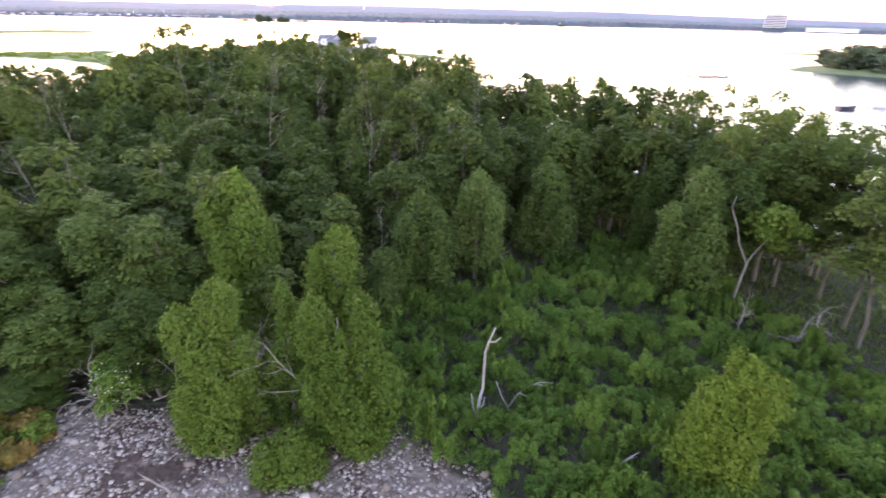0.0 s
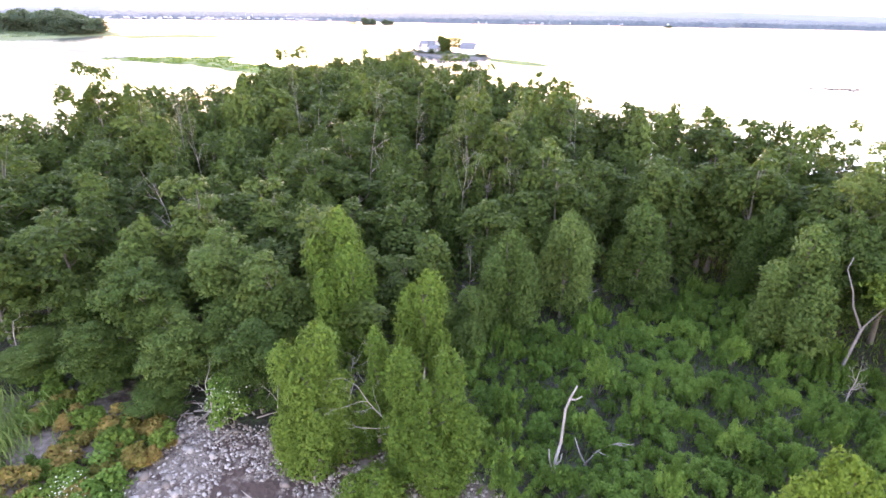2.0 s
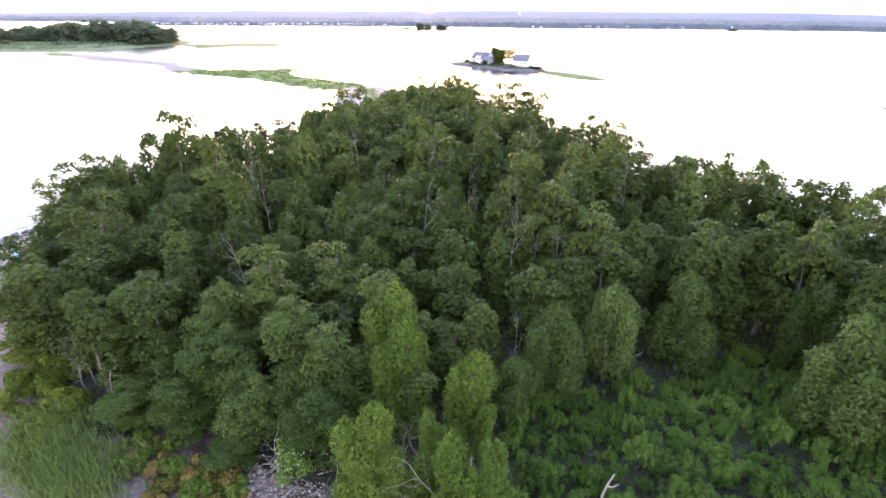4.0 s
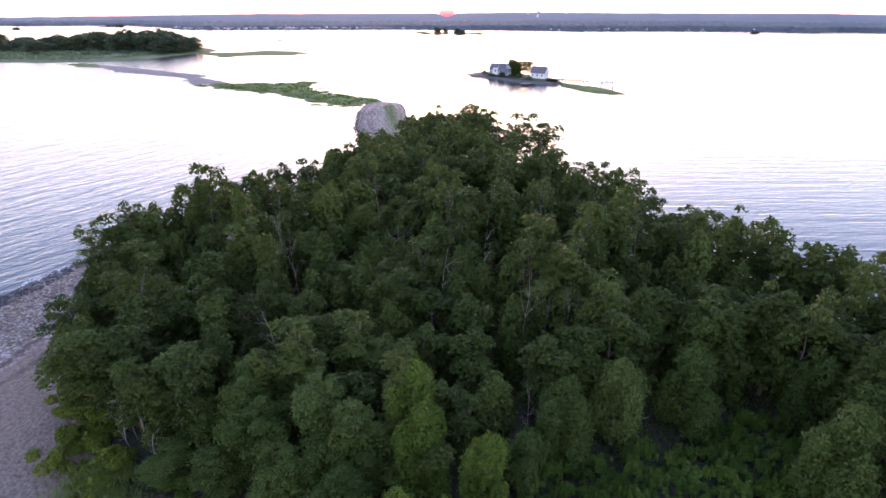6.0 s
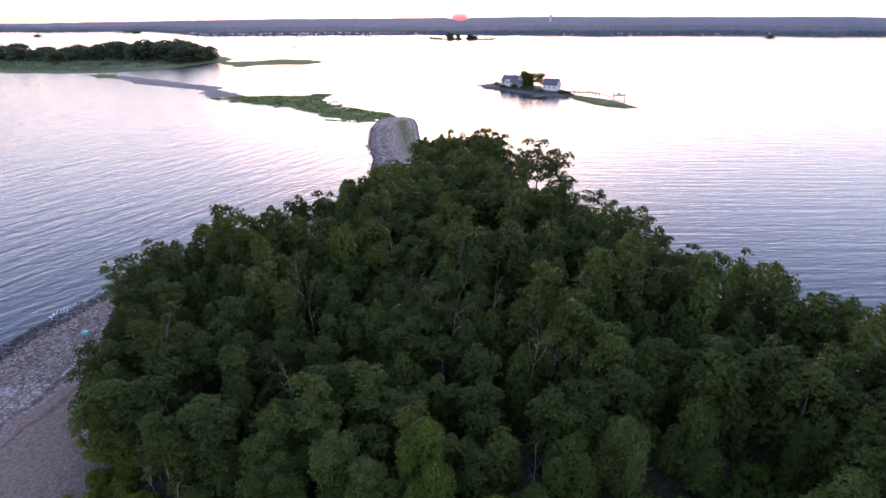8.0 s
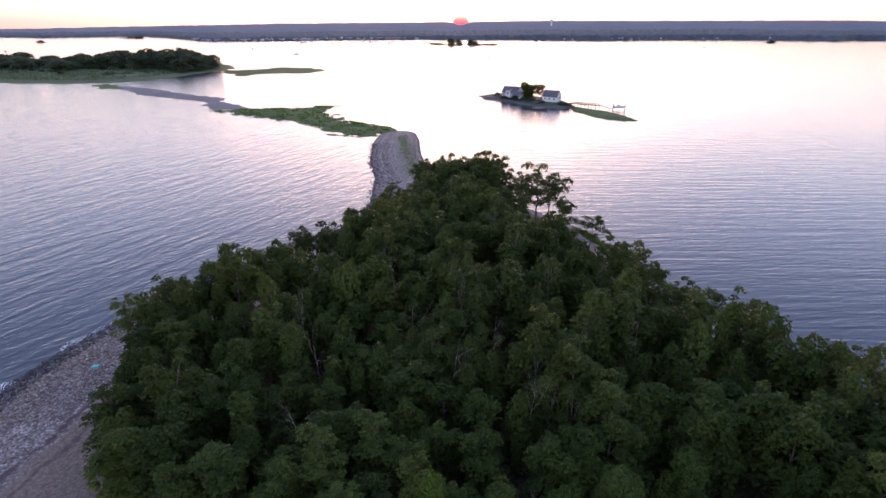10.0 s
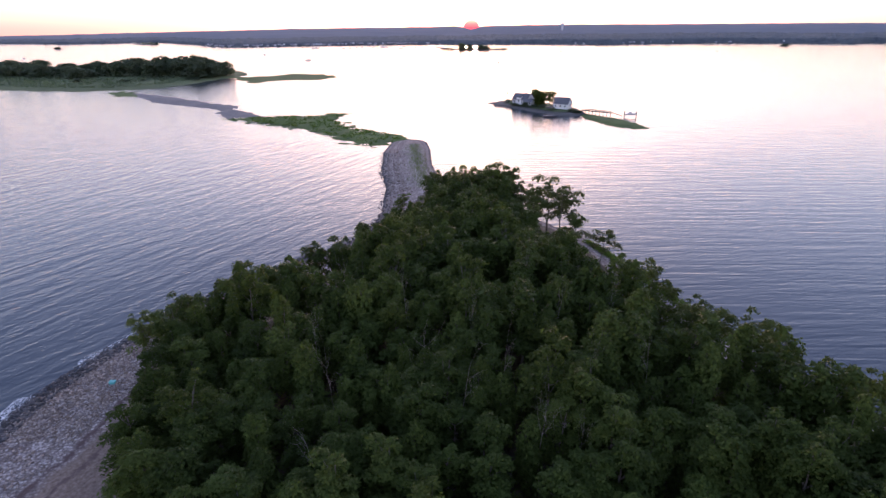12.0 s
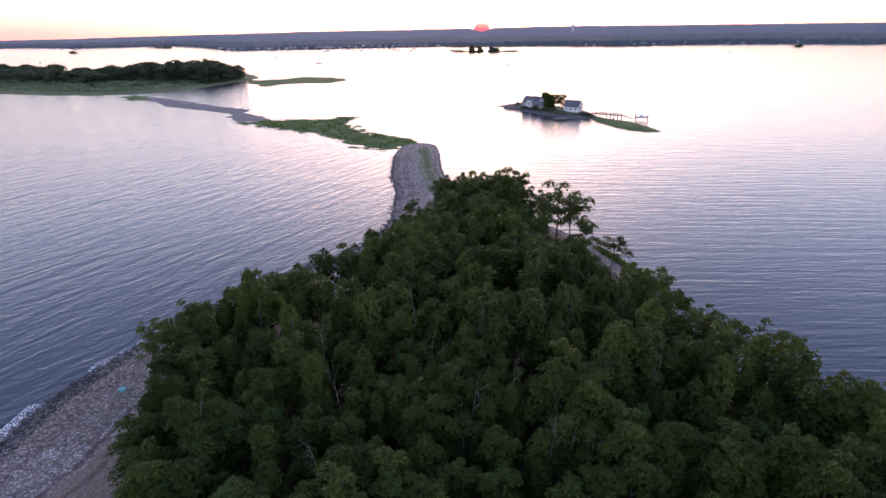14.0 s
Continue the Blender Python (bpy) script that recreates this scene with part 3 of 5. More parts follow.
spots = []
row = 0
yy = 24.0
while yy < 148:
    xx = -64.0 + (2.1 if row % 2 else 0)
    while xx < 42:
        x, y = xx + rng.normal() * 0.75, yy + rng.normal() * 0.75
        d = float(inside(FOREST, x, y)[0])
        if (d > 0.3 and (y < 88 or x < -22 or d > 7)) and rng.random() > 0.04 and (d < 5 or noise.noise((x / 8, y / 8, 5.0)) < 0.43):
            spots.append((x, y, d))
        xx += 4.6
    yy += 4.1
    row += 1
for x, y, d in spots:
    h = canopy_height(x, y, d) - (0 if d > 3.5 else 1.1 if x < -10 else 0.6)
    pick = rng.random()
    if x > 24 and y < 50:
        if pick < 0.8:
            plant(PALE_OPEN, x, y, h - 1.2, 12.5)
        continue
    east = x > -12 and y > 56 and d < 5
    if east and y < 94 and pick < 0.75:
        plant(SPARSE, x, y, h, 12.5)
    elif pick < 0.55 or y > 98 and x > -35:
        plant(BROAD if y < 58 else BROAD_BACK, x, y, h, 13.5)
    elif pick < 0.95:
        plant(COLUMN if y < 58 else COLUMN_BACK, x, y, h * 0.97, 12.5)
    else:
        plant(SPARSE, x, y, h, 12.5)

for x, y, h, w in ((-4.6, 113.5, 9.8, 1.0), (-11.0, 118.5, 11.4, 1.15), (-14.5, 122.0, 11.4, 1.25), (-18.5, 127.0, 12.2, 1.45), (-23.0, 130.0, 11.6, 1.25), (-28.5, 136.0, 11.2, 1.15), (-36.0, 140.5, 11.6, 1.1),
                   (-33.0, 144.0, 11.0, 1.0), (-45.0, 146.0, 11.2, 1.1), (-58.1, 128.5, 5.6, 0.7), (12.0, 84.5, 8.4, 1.0), (21.0, 76.5, 8.4, 1.0), (31.0, 70.0, 8.4, 1.0)):
    plant(SPARSE, x, y, h, 12.5, w)
for x, y, h, w in ((-66.5, 50.5, 8.6, 0.75), (-68.0, 54.0, 6.6, 0.7)):
    plant(PALE_OPEN, x, y, h, 12.5, w)

for x, y in ((22, 53), (26, 48), (27.5, 55), (31.5, 50), (24, 59), (31, 60), (33, 43), (18, 56), (13.5, 52), (11, 49.5), (17.5, 51.5)):
    plant(BROAD, x, y, rng.uniform(12.8, 14.2), 13.5)
for x, y, h, w in ((28.5, 46.0, 14.0, 1.0), (33.5, 45.5, 12.6, 1.0), (36.5, 40.0, 12.0, 1.0), (31.0, 38.5, 12.4, 1.0), (33.0, 33.0, 11.2, 1.0), (29.5, 33.5, 10.6, 0.95), (36.0, 52.0, 12.0, 1.0)):
    plant(PALE_OPEN, x, y, h, 12.5, w)

# the trees at the front of the wood, one by one
DRAPED, DRAPES = "tree smothered in bright green climbing vines", "vine-draped trees at the edge of the clearing"
CLADNEAR = [draped_tree("vine_clad_tree", CLAD, columns_of(k, 12.0, 1.6, 1.75), 0.15, LEAF_EDGE, 1.2, 1.2, group=WOOD, tier=1.35) for k in (4, 5, 5)]
FRONT = [crown_tree("edge_tree", "mid-green broadleaf tree at the edge of the wood", 10.0, rng.uniform(1.9, 2.4), 2.2, 44, 0.72, 0.12, LEAF_EDGE, 1.2, r_trunk=0.14, stems=4, group="trees at the edge of the wood") for _ in range(4)]
# the two large draped trees by the stones, the narrow one between them, and those behind
for x, y, cols in ((-10.2, 21.6, [(0.45, 0.2, 8.8, 1.1), (-1.45, -0.1, 7.4, 0.95), (-0.5, -0.6, 6.6, 1.1), (1.35, 0.1, 6.0, 0.95), (0.3, -1.0, 4.4, 1.35), (-1.1, -1.0, 3.8, 1.15)]),
                   (-4.2, 21.0, [(-0.95, 0.1, 8.4, 1.0), (0.95, 0.3, 8.3, 0.95), (0.0, -0.3, 6.8, 1.1), (1.8, -0.2, 5.6, 1.05), (-1.2, -0.6, 5.2, 1.0), (0.7, -0.9, 4.4, 1.3)]),
                   (-7.2, 22.6, [(0.0, 0.0, 8.3, 0.65), (0.5, 0.3, 7.0, 0.7), (-0.3, -0.3, 5.0, 0.9)]),
                   (-6.4, 18.6, [(0.0, 0.0, 3.0, 1.25), (0.7, 0.2, 2.2, 1.0), (-0.7, -0.2, 2.4, 1.0)])):
    ob = draped_tree("vine_draped_tree", DRAPED, cols, 0.095, LEAF_VINE, 1.3, 0.25, 0.15, DRAPES, tier=1.15)
    put(ob, placed(x, y, ground_z(x, y)))
NEAR = [draped_tree("vine_draped_tree", DRAPED, columns_of(5, 9.0, 1.35, 1.4), 0.11, LEAF_VINE, 1.25, 1.0, 0.18, DRAPES, tier=1.4) for _ in range(2)]
for x, y, h, s in ((-12.6, 31.5, 11.2, 1.05), (-5.6, 28.0, 9.2, 0.85), (-10.8, 28.5, 8.2, 0.9)):
    plant(NEAR, x, y, h, 9.0, s)
LIGHT = draped_tree("young_vine_tree", "young tree wrapped in pale yellow-green vines above the shrubs", [(0.0, 0.0, 7.3, 1.2), (-0.9, -0.2, 6.2, 1.1), (1.0, -0.1, 6.5, 1.15), (0.1, -0.7, 4.8, 1.4), (-1.2, -0.5, 3.6, 1.1)], 0.095, LEAF_PALE, 1.3, 0.3, 0.13, tier=1.2)
put(LIGHT, placed(13.1, 18.8, ground_z(13.1, 18.8)))
for x, y, h, s in ((-15.0, 24.2, 6.6, 0.9), (-15.4, 27.5, 9.4, 1.0), (-17.8, 26.0, 9.0, 1.0), (-19.5, 29.0, 10.6, 1.15), (-23.3, 26.4, 8.8, 1.05), (-26.0, 29.0, 9.4, 1.1), (-29.5, 28.0, 9.0, 1.1), (-33.5, 30.0, 9.4, 1.1), (22.5, 40.0, 12.5, 1.1), (-21.0, 22.8, 2.8, 0.7), (-20.8, 24.8, 6.8, 0.95), (-25.6, 24.2, 5.4, 0.9), (-31.0, 24.6, 3.4, 0.9), (31.0, 27.0, 11.0, 1.2), (27.0, 41.0, 13.0, 1.2)):
    plant(FRONT, x, y, h, 10.0, s)
for x, y, h, s in ((-1.0, 36.0, 9.0, 0.8), (3.2, 39.6, 12.6, 1.0), (9.5, 43.5, 9.6, 0.95), (19.0, 37.0, 10.6, 1.0), (-3.5, 33.0, 6.4, 0.75), (19.8, 45.5, 12.5, 1.0), (23.0, 45.5, 13.0, 1.0)):
    plant(CLADNEAR, x, y, h, 12.0, s)


# ---- low shrubs ----
def shrub(name, label, n, r, leaf, mat, group, h=0.9, up=True, cover=1.1, tall=1.0, fine=0.48):
    lobes = [(rng.normal() * r * 0.45, rng.normal() * r * 0.45, h * rng.uniform(0.4, 0.95), r * fine * rng.uniform(0.7, 1.25)) for _ in range(n)]
    cs, ns = [], []
    for x, y, z, q in lobes:
        k = int(cover * 9 * q * q * tall / (1.1 * leaf * leaf))
        d = rng.normal(size=(k, 3))
        d /= np.linalg.norm(d, axis=1, keepdims=True)
        d[:, 2] = np.abs(d[:, 2]) * 1.2 - 0.25
        cs.append(d * q * rng.uniform(0.6, 1.05, k)[:, None] * np.array([1, 1, tall]) + np.array([x, y, z]))
        ns.append(d + rng.normal(size=(k, 3)) * 0.5 + np.array([0, 0, 0.3]))
    v, f = leaf_quads(np.concatenate(cs), np.concatenate(ns), leaf, 0.36 if up else 0.5, up)
    root = thing(name, label, "shrub", group)
    part("foliage", mesh_of("foliage", v, f, mat), root)
    stems = [tube([(0, 0, -0.2), (x * 0.5, y * 0.5, z * 0.5), (x, y, z)], [0.035, 0.025, 0.012], 4) for x, y, z, q in lobes[:4]]
    v, f = joined(stems)
    part("woody_base", mesh_of("woody_base", v, f, BARK), root)
    return root


MEADOW = [shrub("meadow_shrub", "knee-high bright green leafy shrub in the clearing", 22, 0.95, 0.08, LEAF_SHRUB, "shrubs of the clearing", 1.05, 0.9, 0.75, 1.45, 0.27) for k in range(6)]
CLEARING = [(-1, 20.5), (-3, 24), (-3, 33), (3, 38), (9, 42), (17, 47), (24, 36), (27, 28), (24, 14), (6, 12), (2.5, 18)]
row, yy = 0, 12.0
while yy < 48:
    xx = -3.0 + (0.8 if row % 2 else 0)
    while xx < 28:
        x, y = xx + rng.normal() * 0.3, yy + rng.normal() * 0.3
        if float(inside(CLEARING, x, y)[0]) > 0:
            put(MEADOW[int(rng.integers(6))], placed(x, y, ground_z(x, y), rng.uniform(0, 360), rng.uniform(0.75, 1.2), rng.uniform(0.6, 1.7)))
        xx += 1.62
    yy += 1.5
    row += 1

GOLD = [shrub("golden_shrub", "low shrub with yellow and rust-coloured leaves on the stony bank", 6, 0.9, 0.11, LEAF_GOLD, "shrubs of the stony bank", 0.8, False) for _ in range(2)]
LIME = [shrub("bayberry_shrub", "yellow-green leafy shrub at the top of the beach", 8, 1.3, 0.15, LEAF_LIME, "shrubs along the beach", 1.6, False) for _ in range(2)]
GREENS = [shrub("beach_shrub", "green shrub on the stony bank", 6, 0.9, 0.11, LEAF_VINE, "shrubs of the stony bank", 0.9, False) for _ in range(2)]
for _ in range(80):
    x, y = rng.uniform(-29, -18.6), rng.uniform(12.5, 22.5)
    put(GOLD[int(rng.integers(2))] if rng.random() < 0.45 else GREENS[int(rng.integers(2))], placed(x, y, ground_z(x, y), rng.uniform(0, 360), rng.uniform(0.7, 1.2)))
for _ in range(60):
    u = rng.random()
    x, y = -34 - 13 * u + rng.normal() * 1.3, 20.5 + 10.5 * u + rng.normal() * 1.3
    put(LIME[int(rng.integers(2))], placed(x, y, ground_z(x, y), rng.uniform(0, 360), rng.uniform(0.55, 1.05)))
for _ in range(16):
    x, y = rng.uniform(-33, -25.5), rng.uniform(20.5, 26)
    put(GREENS[int(rng.integers(2))], placed(x, y, ground_z(x, y), rng.uniform(0, 360), rng.uniform(0.8, 1.4)))

# ---- far land ----
ISLE = [(-760, 300), (-620, 322), (-560, 332), (-494, 339), (-454, 352), (-428, 370), (-417, 393), (-420, 431), (-432, 474), (-430, 512), (-445, 545), (-480, 580), (-600, 640), (-800, 640)]
land("isle_beach", "narrow pale sand and pebble shore of the isle", "beach", ISLE, 5.0, lambda d, x, y: np.clip(d * 0.09, -1, 0.9), SAND, 2.0, 25.0, margin=10)
land("green_isle", "low grassy isle behind a narrow shore", "island", ISLE, 5.0, lambda d, x, y: np.clip(0.9 + (d - 7) * 0.07, -1.2, 2.6), FIELD, 5.0, 16.0, margin=8)
SANDBAR = [(-402, 352), (-357, 341), (-289, 318), (-262, 313), (-256, 300), (-216, 277), (-229, 262), (-253, 279), (-262, 293), (-328, 305), (-369, 327)]
land("sandbar", "long grey pebble bar between the isles", "sandbar", SANDBAR, 1.5, lambda d, x, y: np.clip(d * 0.07 + 0.12 * smooth_noise(x, y, 5.0, 4.0), -0.6, 0.7), SAND, 4.5, 6.0)
land("weed_flat", "patchy green weed flat at low water", "marsh", [(-425, 362), (-396, 352), (-368, 330), (-395, 325), (-425, 345)], 1.5, lambda d, x, y: np.clip(d * 0.05 - 0.12, -0.5, 0.25), MARSH, 9.0, 6.0)
MARSHLAND = [(-230, 261), (-192, 252), (-167, 246), (-126, 223), (-112, 217), (-103, 241), (-120, 249), (-144, 257), (-168, 280), (-172, 303), (-182, 303), (-187, 288), (-199, 284), (-216, 276)]
land("marsh", "flat bright green salt marsh with small pools", "marsh", MARSHLAND, 1.0, lambda d, x, y: np.clip(d * 0.07 + 0.02 + 0.6 * smooth_noise(x * 0.6 + y * 0.9, y * 1.6 - x * 0.4, 4.2, 2.0), -0.5, 0.45), MARSH, 6.0, 4.5)
MARSHFAR = [(-427, 505), (-407, 526), (-404, 577), (-348, 576), (-317, 544), (-325, 513), (-352, 491), (-364, 461), (-407, 488)]
land("marsh", "flat green salt marsh beyond the isle", "marsh", MARSHFAR, 2.5, lambda d, x, y: np.clip(d * 0.04 + 0.6 * smooth_noise(x, y * 0.5, 14.0, 2.0), -0.5, 0.45), MARSH, 4.0, 16.0)
EAST_ISLE = [(176, 292), (185, 279), (206, 262), (260, 240), (360, 240), (400, 330), (320, 400), (250, 360), (200, 320)]
land("east_isle", "wooded isle with a pale beach", "island", EAST_ISLE, 5.0, lambda d, x, y: np.clip(d * 0.09, -1, 2.4), FIELD, 2.0, 20.0, margin=10)
land("east_spit", "low grassy spit", "sandbar", [(255, 490), (300, 452), (380, 420), (400, 450), (310, 478)], 4.0, lambda d, x, y: np.clip(d * 0.08, -0.6, 0.8), MARSH, 2.0, 14.0)

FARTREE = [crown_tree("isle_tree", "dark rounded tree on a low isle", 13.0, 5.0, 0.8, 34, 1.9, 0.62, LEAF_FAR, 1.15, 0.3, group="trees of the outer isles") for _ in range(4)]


def far_tree(x, y, z, h, s):
    put(FARTREE[int(rng.integers(4))], placed(x, y, z, rng.uniform(0, 360), s * 1.1, h * 0.86 / 13.0))


for _ in range(52):
    u = rng.random()
    far_tree(-444 - 96 * u + rng.normal() * 4, 498 - 30 * u + rng.normal() * 11, 1.6, (rng.uniform(15, 22.5) - 3.5 * u) * (0.78 if u < 0.1 else 1), rng.uniform(1.1, 1.5))
for _ in range(84):
    u = rng.random()
    far_tree(-540 - 260 * u + rng.normal() * 8, 455 - 15 * u + rng.normal() * 20, 1.6, rng.uniform(8.5, 14.5), rng.uniform(0.9, 1.4))
for _ in range(62):
    u = rng.random()
    far_tree(-436 - 300 * u + rng.normal() * 6, 456 - 86 * u + rng.normal() * 24, 1.2, rng.uniform(1.4, 5.0), rng.uniform(0.3, 0.8))
for _ in range(50):
    x, y = rng.uniform(186, 330), rng.uniform(262, 350)
    if float(inside(EAST_ISLE, x, y)[0]) > 5:
        far_tree(x, y, 1.0, rng.uniform(6, 11), rng.uniform(0.7, 1.05))


def isle_scrub():
    n = 26000
    x, y = rng.uniform(-760, -415, n), rng.uniform(330, 560, n)
    d = inside(ISLE, x, y)
    keep = (d > 11) & (d < 90)
    keep &= np.array([noise.noise((a / 22, b / 22, 6.0)) for a, b in zip(x, y)]) > -0.28
    x, y, d = x[keep], y[keep], d[keep]
    c = np.stack([x, y, np.clip(0.9 + (d - 7) * 0.07, 0, 2.6) + rng.uniform(0.1, 0.9, len(x)) * np.clip(d / 30, 0.4, 1.3)], axis=1)
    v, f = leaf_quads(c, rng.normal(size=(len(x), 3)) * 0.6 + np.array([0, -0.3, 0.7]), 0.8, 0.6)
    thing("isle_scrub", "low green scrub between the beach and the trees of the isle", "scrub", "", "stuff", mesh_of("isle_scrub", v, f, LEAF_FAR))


isle_scrub()


def polar(az, r):
    return r * math.sin(radians(az)), r * math.cos(radians(az))


SHORE_AZ = [-80, -58, -53, -46, -41.9, -40.4, -33.1, -25.4, -20.9, -16.4, -10.8, -3.4, 4, 10.6, 16, 17, 30, 42, 60]
SHORE_R = [2900, 2760, 2480, 2640, 1984, 1826, 1887, 1991, 2020, 1988, 2040, 2035, 2307, 2455, 2436, 2642, 2700, 2700, 2700]
TOP_H = [10, 12, 13, 16, 18, 18, 20, 22, 24, 26, 30, 32, 34, 34, 32, 34, 26, 22, 20]
HILL_H = [8, 14, 22, 34, 42, 44, 54, 60, 64, 68, 74, 76, 78, 80, 80, 80, 60, 50, 40]


def far_ring(name, label, category, offsets, profile, mat, rough_h, kind, cells=0.12, r_noise=14.0):
    """A ribbon of land round the horizon: rows at offsets behind the shore line."""
    az = np.arange(-78, 58, cells)
    rs = np.interp(az, SHORE_AZ, SHORE_R)
    vs = []
    for off, amt in zip(offsets, profile):
        for a, r0, hh in zip(az, rs, np.interp(az, SHORE_AZ, TOP_H if kind == "stuff" else HILL_H)):
            x, y = polar(a, r0 + off)
            # made-up dip below the sun, in place of its glare over the ridge
            if kind != "stuff":
                hh = hh * (1 - 0.26 * math.exp(-((a - SUN_AZ) / 0.75) ** 2))
            w = 1 if amt > 0 else 0
            z = amt * hh + w * rough_h * (noise.noise((x / r_noise, y / r_noise, 1.0)) + 0.6 * noise.noise((x / 90, y / 90, 4.0)))
            vs.append((x, y, max(z, -1.0)))
    n = len(az)
    idx = np.arange(len(vs)).reshape(len(offsets), n)
    q = np.stack([idx[:-1, :-1], idx[:-1, 1:], idx[1:, 1:], idx[1:, :-1]], axis=-1).reshape(-1, 4)
    return thing(name, label, category, "", kind, mesh_of(name, np.array(vs), q, mat, True))


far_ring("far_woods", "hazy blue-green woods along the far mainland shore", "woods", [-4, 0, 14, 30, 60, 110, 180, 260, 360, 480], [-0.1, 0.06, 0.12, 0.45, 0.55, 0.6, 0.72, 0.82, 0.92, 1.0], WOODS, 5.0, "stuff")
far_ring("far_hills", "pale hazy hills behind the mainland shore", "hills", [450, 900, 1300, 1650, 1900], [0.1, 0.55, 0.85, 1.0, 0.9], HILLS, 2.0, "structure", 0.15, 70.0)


# ---- the sun on the hills ----
def sun_disc():
    m, nt, b = nodes_of("sun_glow")
    b.inputs["Base Color"].default_value = (0, 0, 0, 1)
    # deeper red towards its lower limb, where the air is thickest
    co = nt.nodes.new("ShaderNodeTexCoord")
    xyz = nt.nodes.new("ShaderNodeSeparateXYZ")
    nt.links.new(co.outputs["Generated"], xyz.inputs[0])
    nt.links.new(ramp(nt, xyz.outputs[2], [(0.55, (1.0, 0.05, 0.05)), (0.78, (1.0, 0.12, 0.08)), (0.98, (1.0, 0.34, 0.17))]), b.inputs["Emission Color"])
    b.inputs["Emission Strength"].default_value = 1.7
    bm = bmesh.new()
    bmesh.ops.create_uvsphere(bm, u_segments=32, v_segments=16, radius=66)
    me = bpy.data.meshes.new("sun")
    bm.to_mesh(me)
    bm.free()
    me.materials.append(m)
    ob = thing("sun", "orange-red setting sun touching the hills", "sun", "", "structure", me)
    ob.location = SUN_DIR * 4600 + Vector((0, 0, 52))


sun_disc()

# ---- dead wood ----
def limb(pieces, points, r0, r1, sides=6):
    n = len(points)
    pieces.append(tube(points, [r0 + (r1 - r0) * i / (n - 1) for i in range(n)], sides))


def tall_snag():
    root = thing("dead_snag", "tall bleached bare snag standing in the green shrubs", "dead tree")
    ps = []
    limb(ps, [(2.35, 21.6, 0.6), (2.42, 22.0, 1.7), (2.55, 22.5, 2.8), (2.75, 23.1, 3.2), (2.80, 23.5, 5.1), (3.0, 23.8, 5.6), (3.3, 24.0, 6.3)], 0.11, 0.045, 8)
    part("trunk", mesh_of("trunk", *joined(ps), DEADWOOD, True), root)
    for pts in ([(2.45, 22.1, 2.0), (2.22, 22.2, 2.6), (2.1, 22.3, 3.4)], [(2.98, 23.8, 5.55), (3.3, 23.8, 5.55), (3.6, 23.9, 5.75)], [(2.5, 22.3, 2.3), (2.75, 22.3, 2.7), (2.8, 22.4, 3.1)]):
        ps = []
        limb(ps, pts, 0.06, 0.025)
        part("branch", mesh_of("branch", *joined(ps), DEADWOOD, True), root)


tall_snag()

DEAD = [dead_tree("dead_tree", "bare grey dead tree with broken twigs", 12.5, 0.085, 2, (rng.normal() * 0.06, rng.normal() * 0.06), "dead trees of the wood", 1.0, 5, 4) for _ in range(4)]
for x, y, h in ((-16, 47, 14.2), (-12, 52, 14.4), (-6, 46, 12.6), (-23, 52, 14.2), (-30, 44, 13.8), (-2, 55, 14.0), (-36, 50, 14.4), (-18, 60, 15.0),
                (-8, 66, 15.0), (-28, 62, 15.0), (-14, 76, 15.2), (-40, 66, 14.6), (-2, 72, 14.4), (5, 60, 14.0), (-20, 88, 15.0), (-32, 80, 14.8), (-26, 36, 11.4), (-51, 58, 13.6), (-2, 46, 11)):
    put(DEAD[int(rng.integers(4))], placed(x, y, ground_z(x, y), rng.uniform(0, 360), 0.55, (h + 0.2) / 12.5))

TWIGGY = [dead_tree("dead_sapling", "leafless silvery sapling with tangled twigs", 3.6, 0.06, 2, (0.3, 0.1), "dead saplings round the clearing", 0.9, 7) for _ in range(3)]
for x, y, s, sz in ((-17.6, 22.4, 1.15, 1.1), (-9.0, 24.6, 0.8, 1.5), (-7.4, 24.2, 0.9, 1.7), (-12.9, 21.3, 0.8, 1.6), (20.6, 31.2, 0.9, 0.8), (25.4, 31.5, 1.4, 0.9), (24.2, 30.6, 1.3, 0.85),
                 (8.4, 45.2, 1.1, 0.8), (10.5, 44.6, 1.2, 0.8), (12.2, 44.8, 1.0, 0.7), (-33.5, 25.2, 1.2, 1.1), (-36.5, 26.0, 1.2, 1.1), (-28, 26.5, 1.1, 1.0), (-37.5, 27.5, 1.1, 1.2), (13.2, 18.6, 0.5, 0.7), (-4.0, 36.5, 0.9, 1.5)):
    put(TWIGGY[int(rng.integers(3))], placed(x, y, ground_z(x, y), rng.uniform(0, 360), s, sz))

def fallen_branch():
    root = thing("fallen_branch", "bleached fallen branch with thin curved twigs lying in the shrubs", "dead branch")
    for pts, r in (([(4.4, 23.6, 1.2), (3.9, 23.8, 2.0), (3.55, 24.0, 2.9)], 0.07), ([(4.2, 23.6, 1.4), (4.8, 23.9, 2.2), (5.5, 24.2, 2.6), (6.2, 24.4, 2.45)], 0.06),
                   ([(5.3, 24.1, 2.5), (5.9, 24.0, 2.9), (6.7, 24.1, 2.8)], 0.035), ([(4.9, 23.9, 2.2), (5.7, 23.7, 2.0), (6.5, 23.6, 2.2)], 0.035), ([(5.6, 24.2, 2.6), (6.3, 24.6, 2.2), (6.9, 24.8, 2.3)], 0.03)):
        ps = []
        limb(ps, pts, r, r * 0.35)
        part("branch", mesh_of("branch", *joined(ps), DEADWOOD, True), root)


fallen_branch()

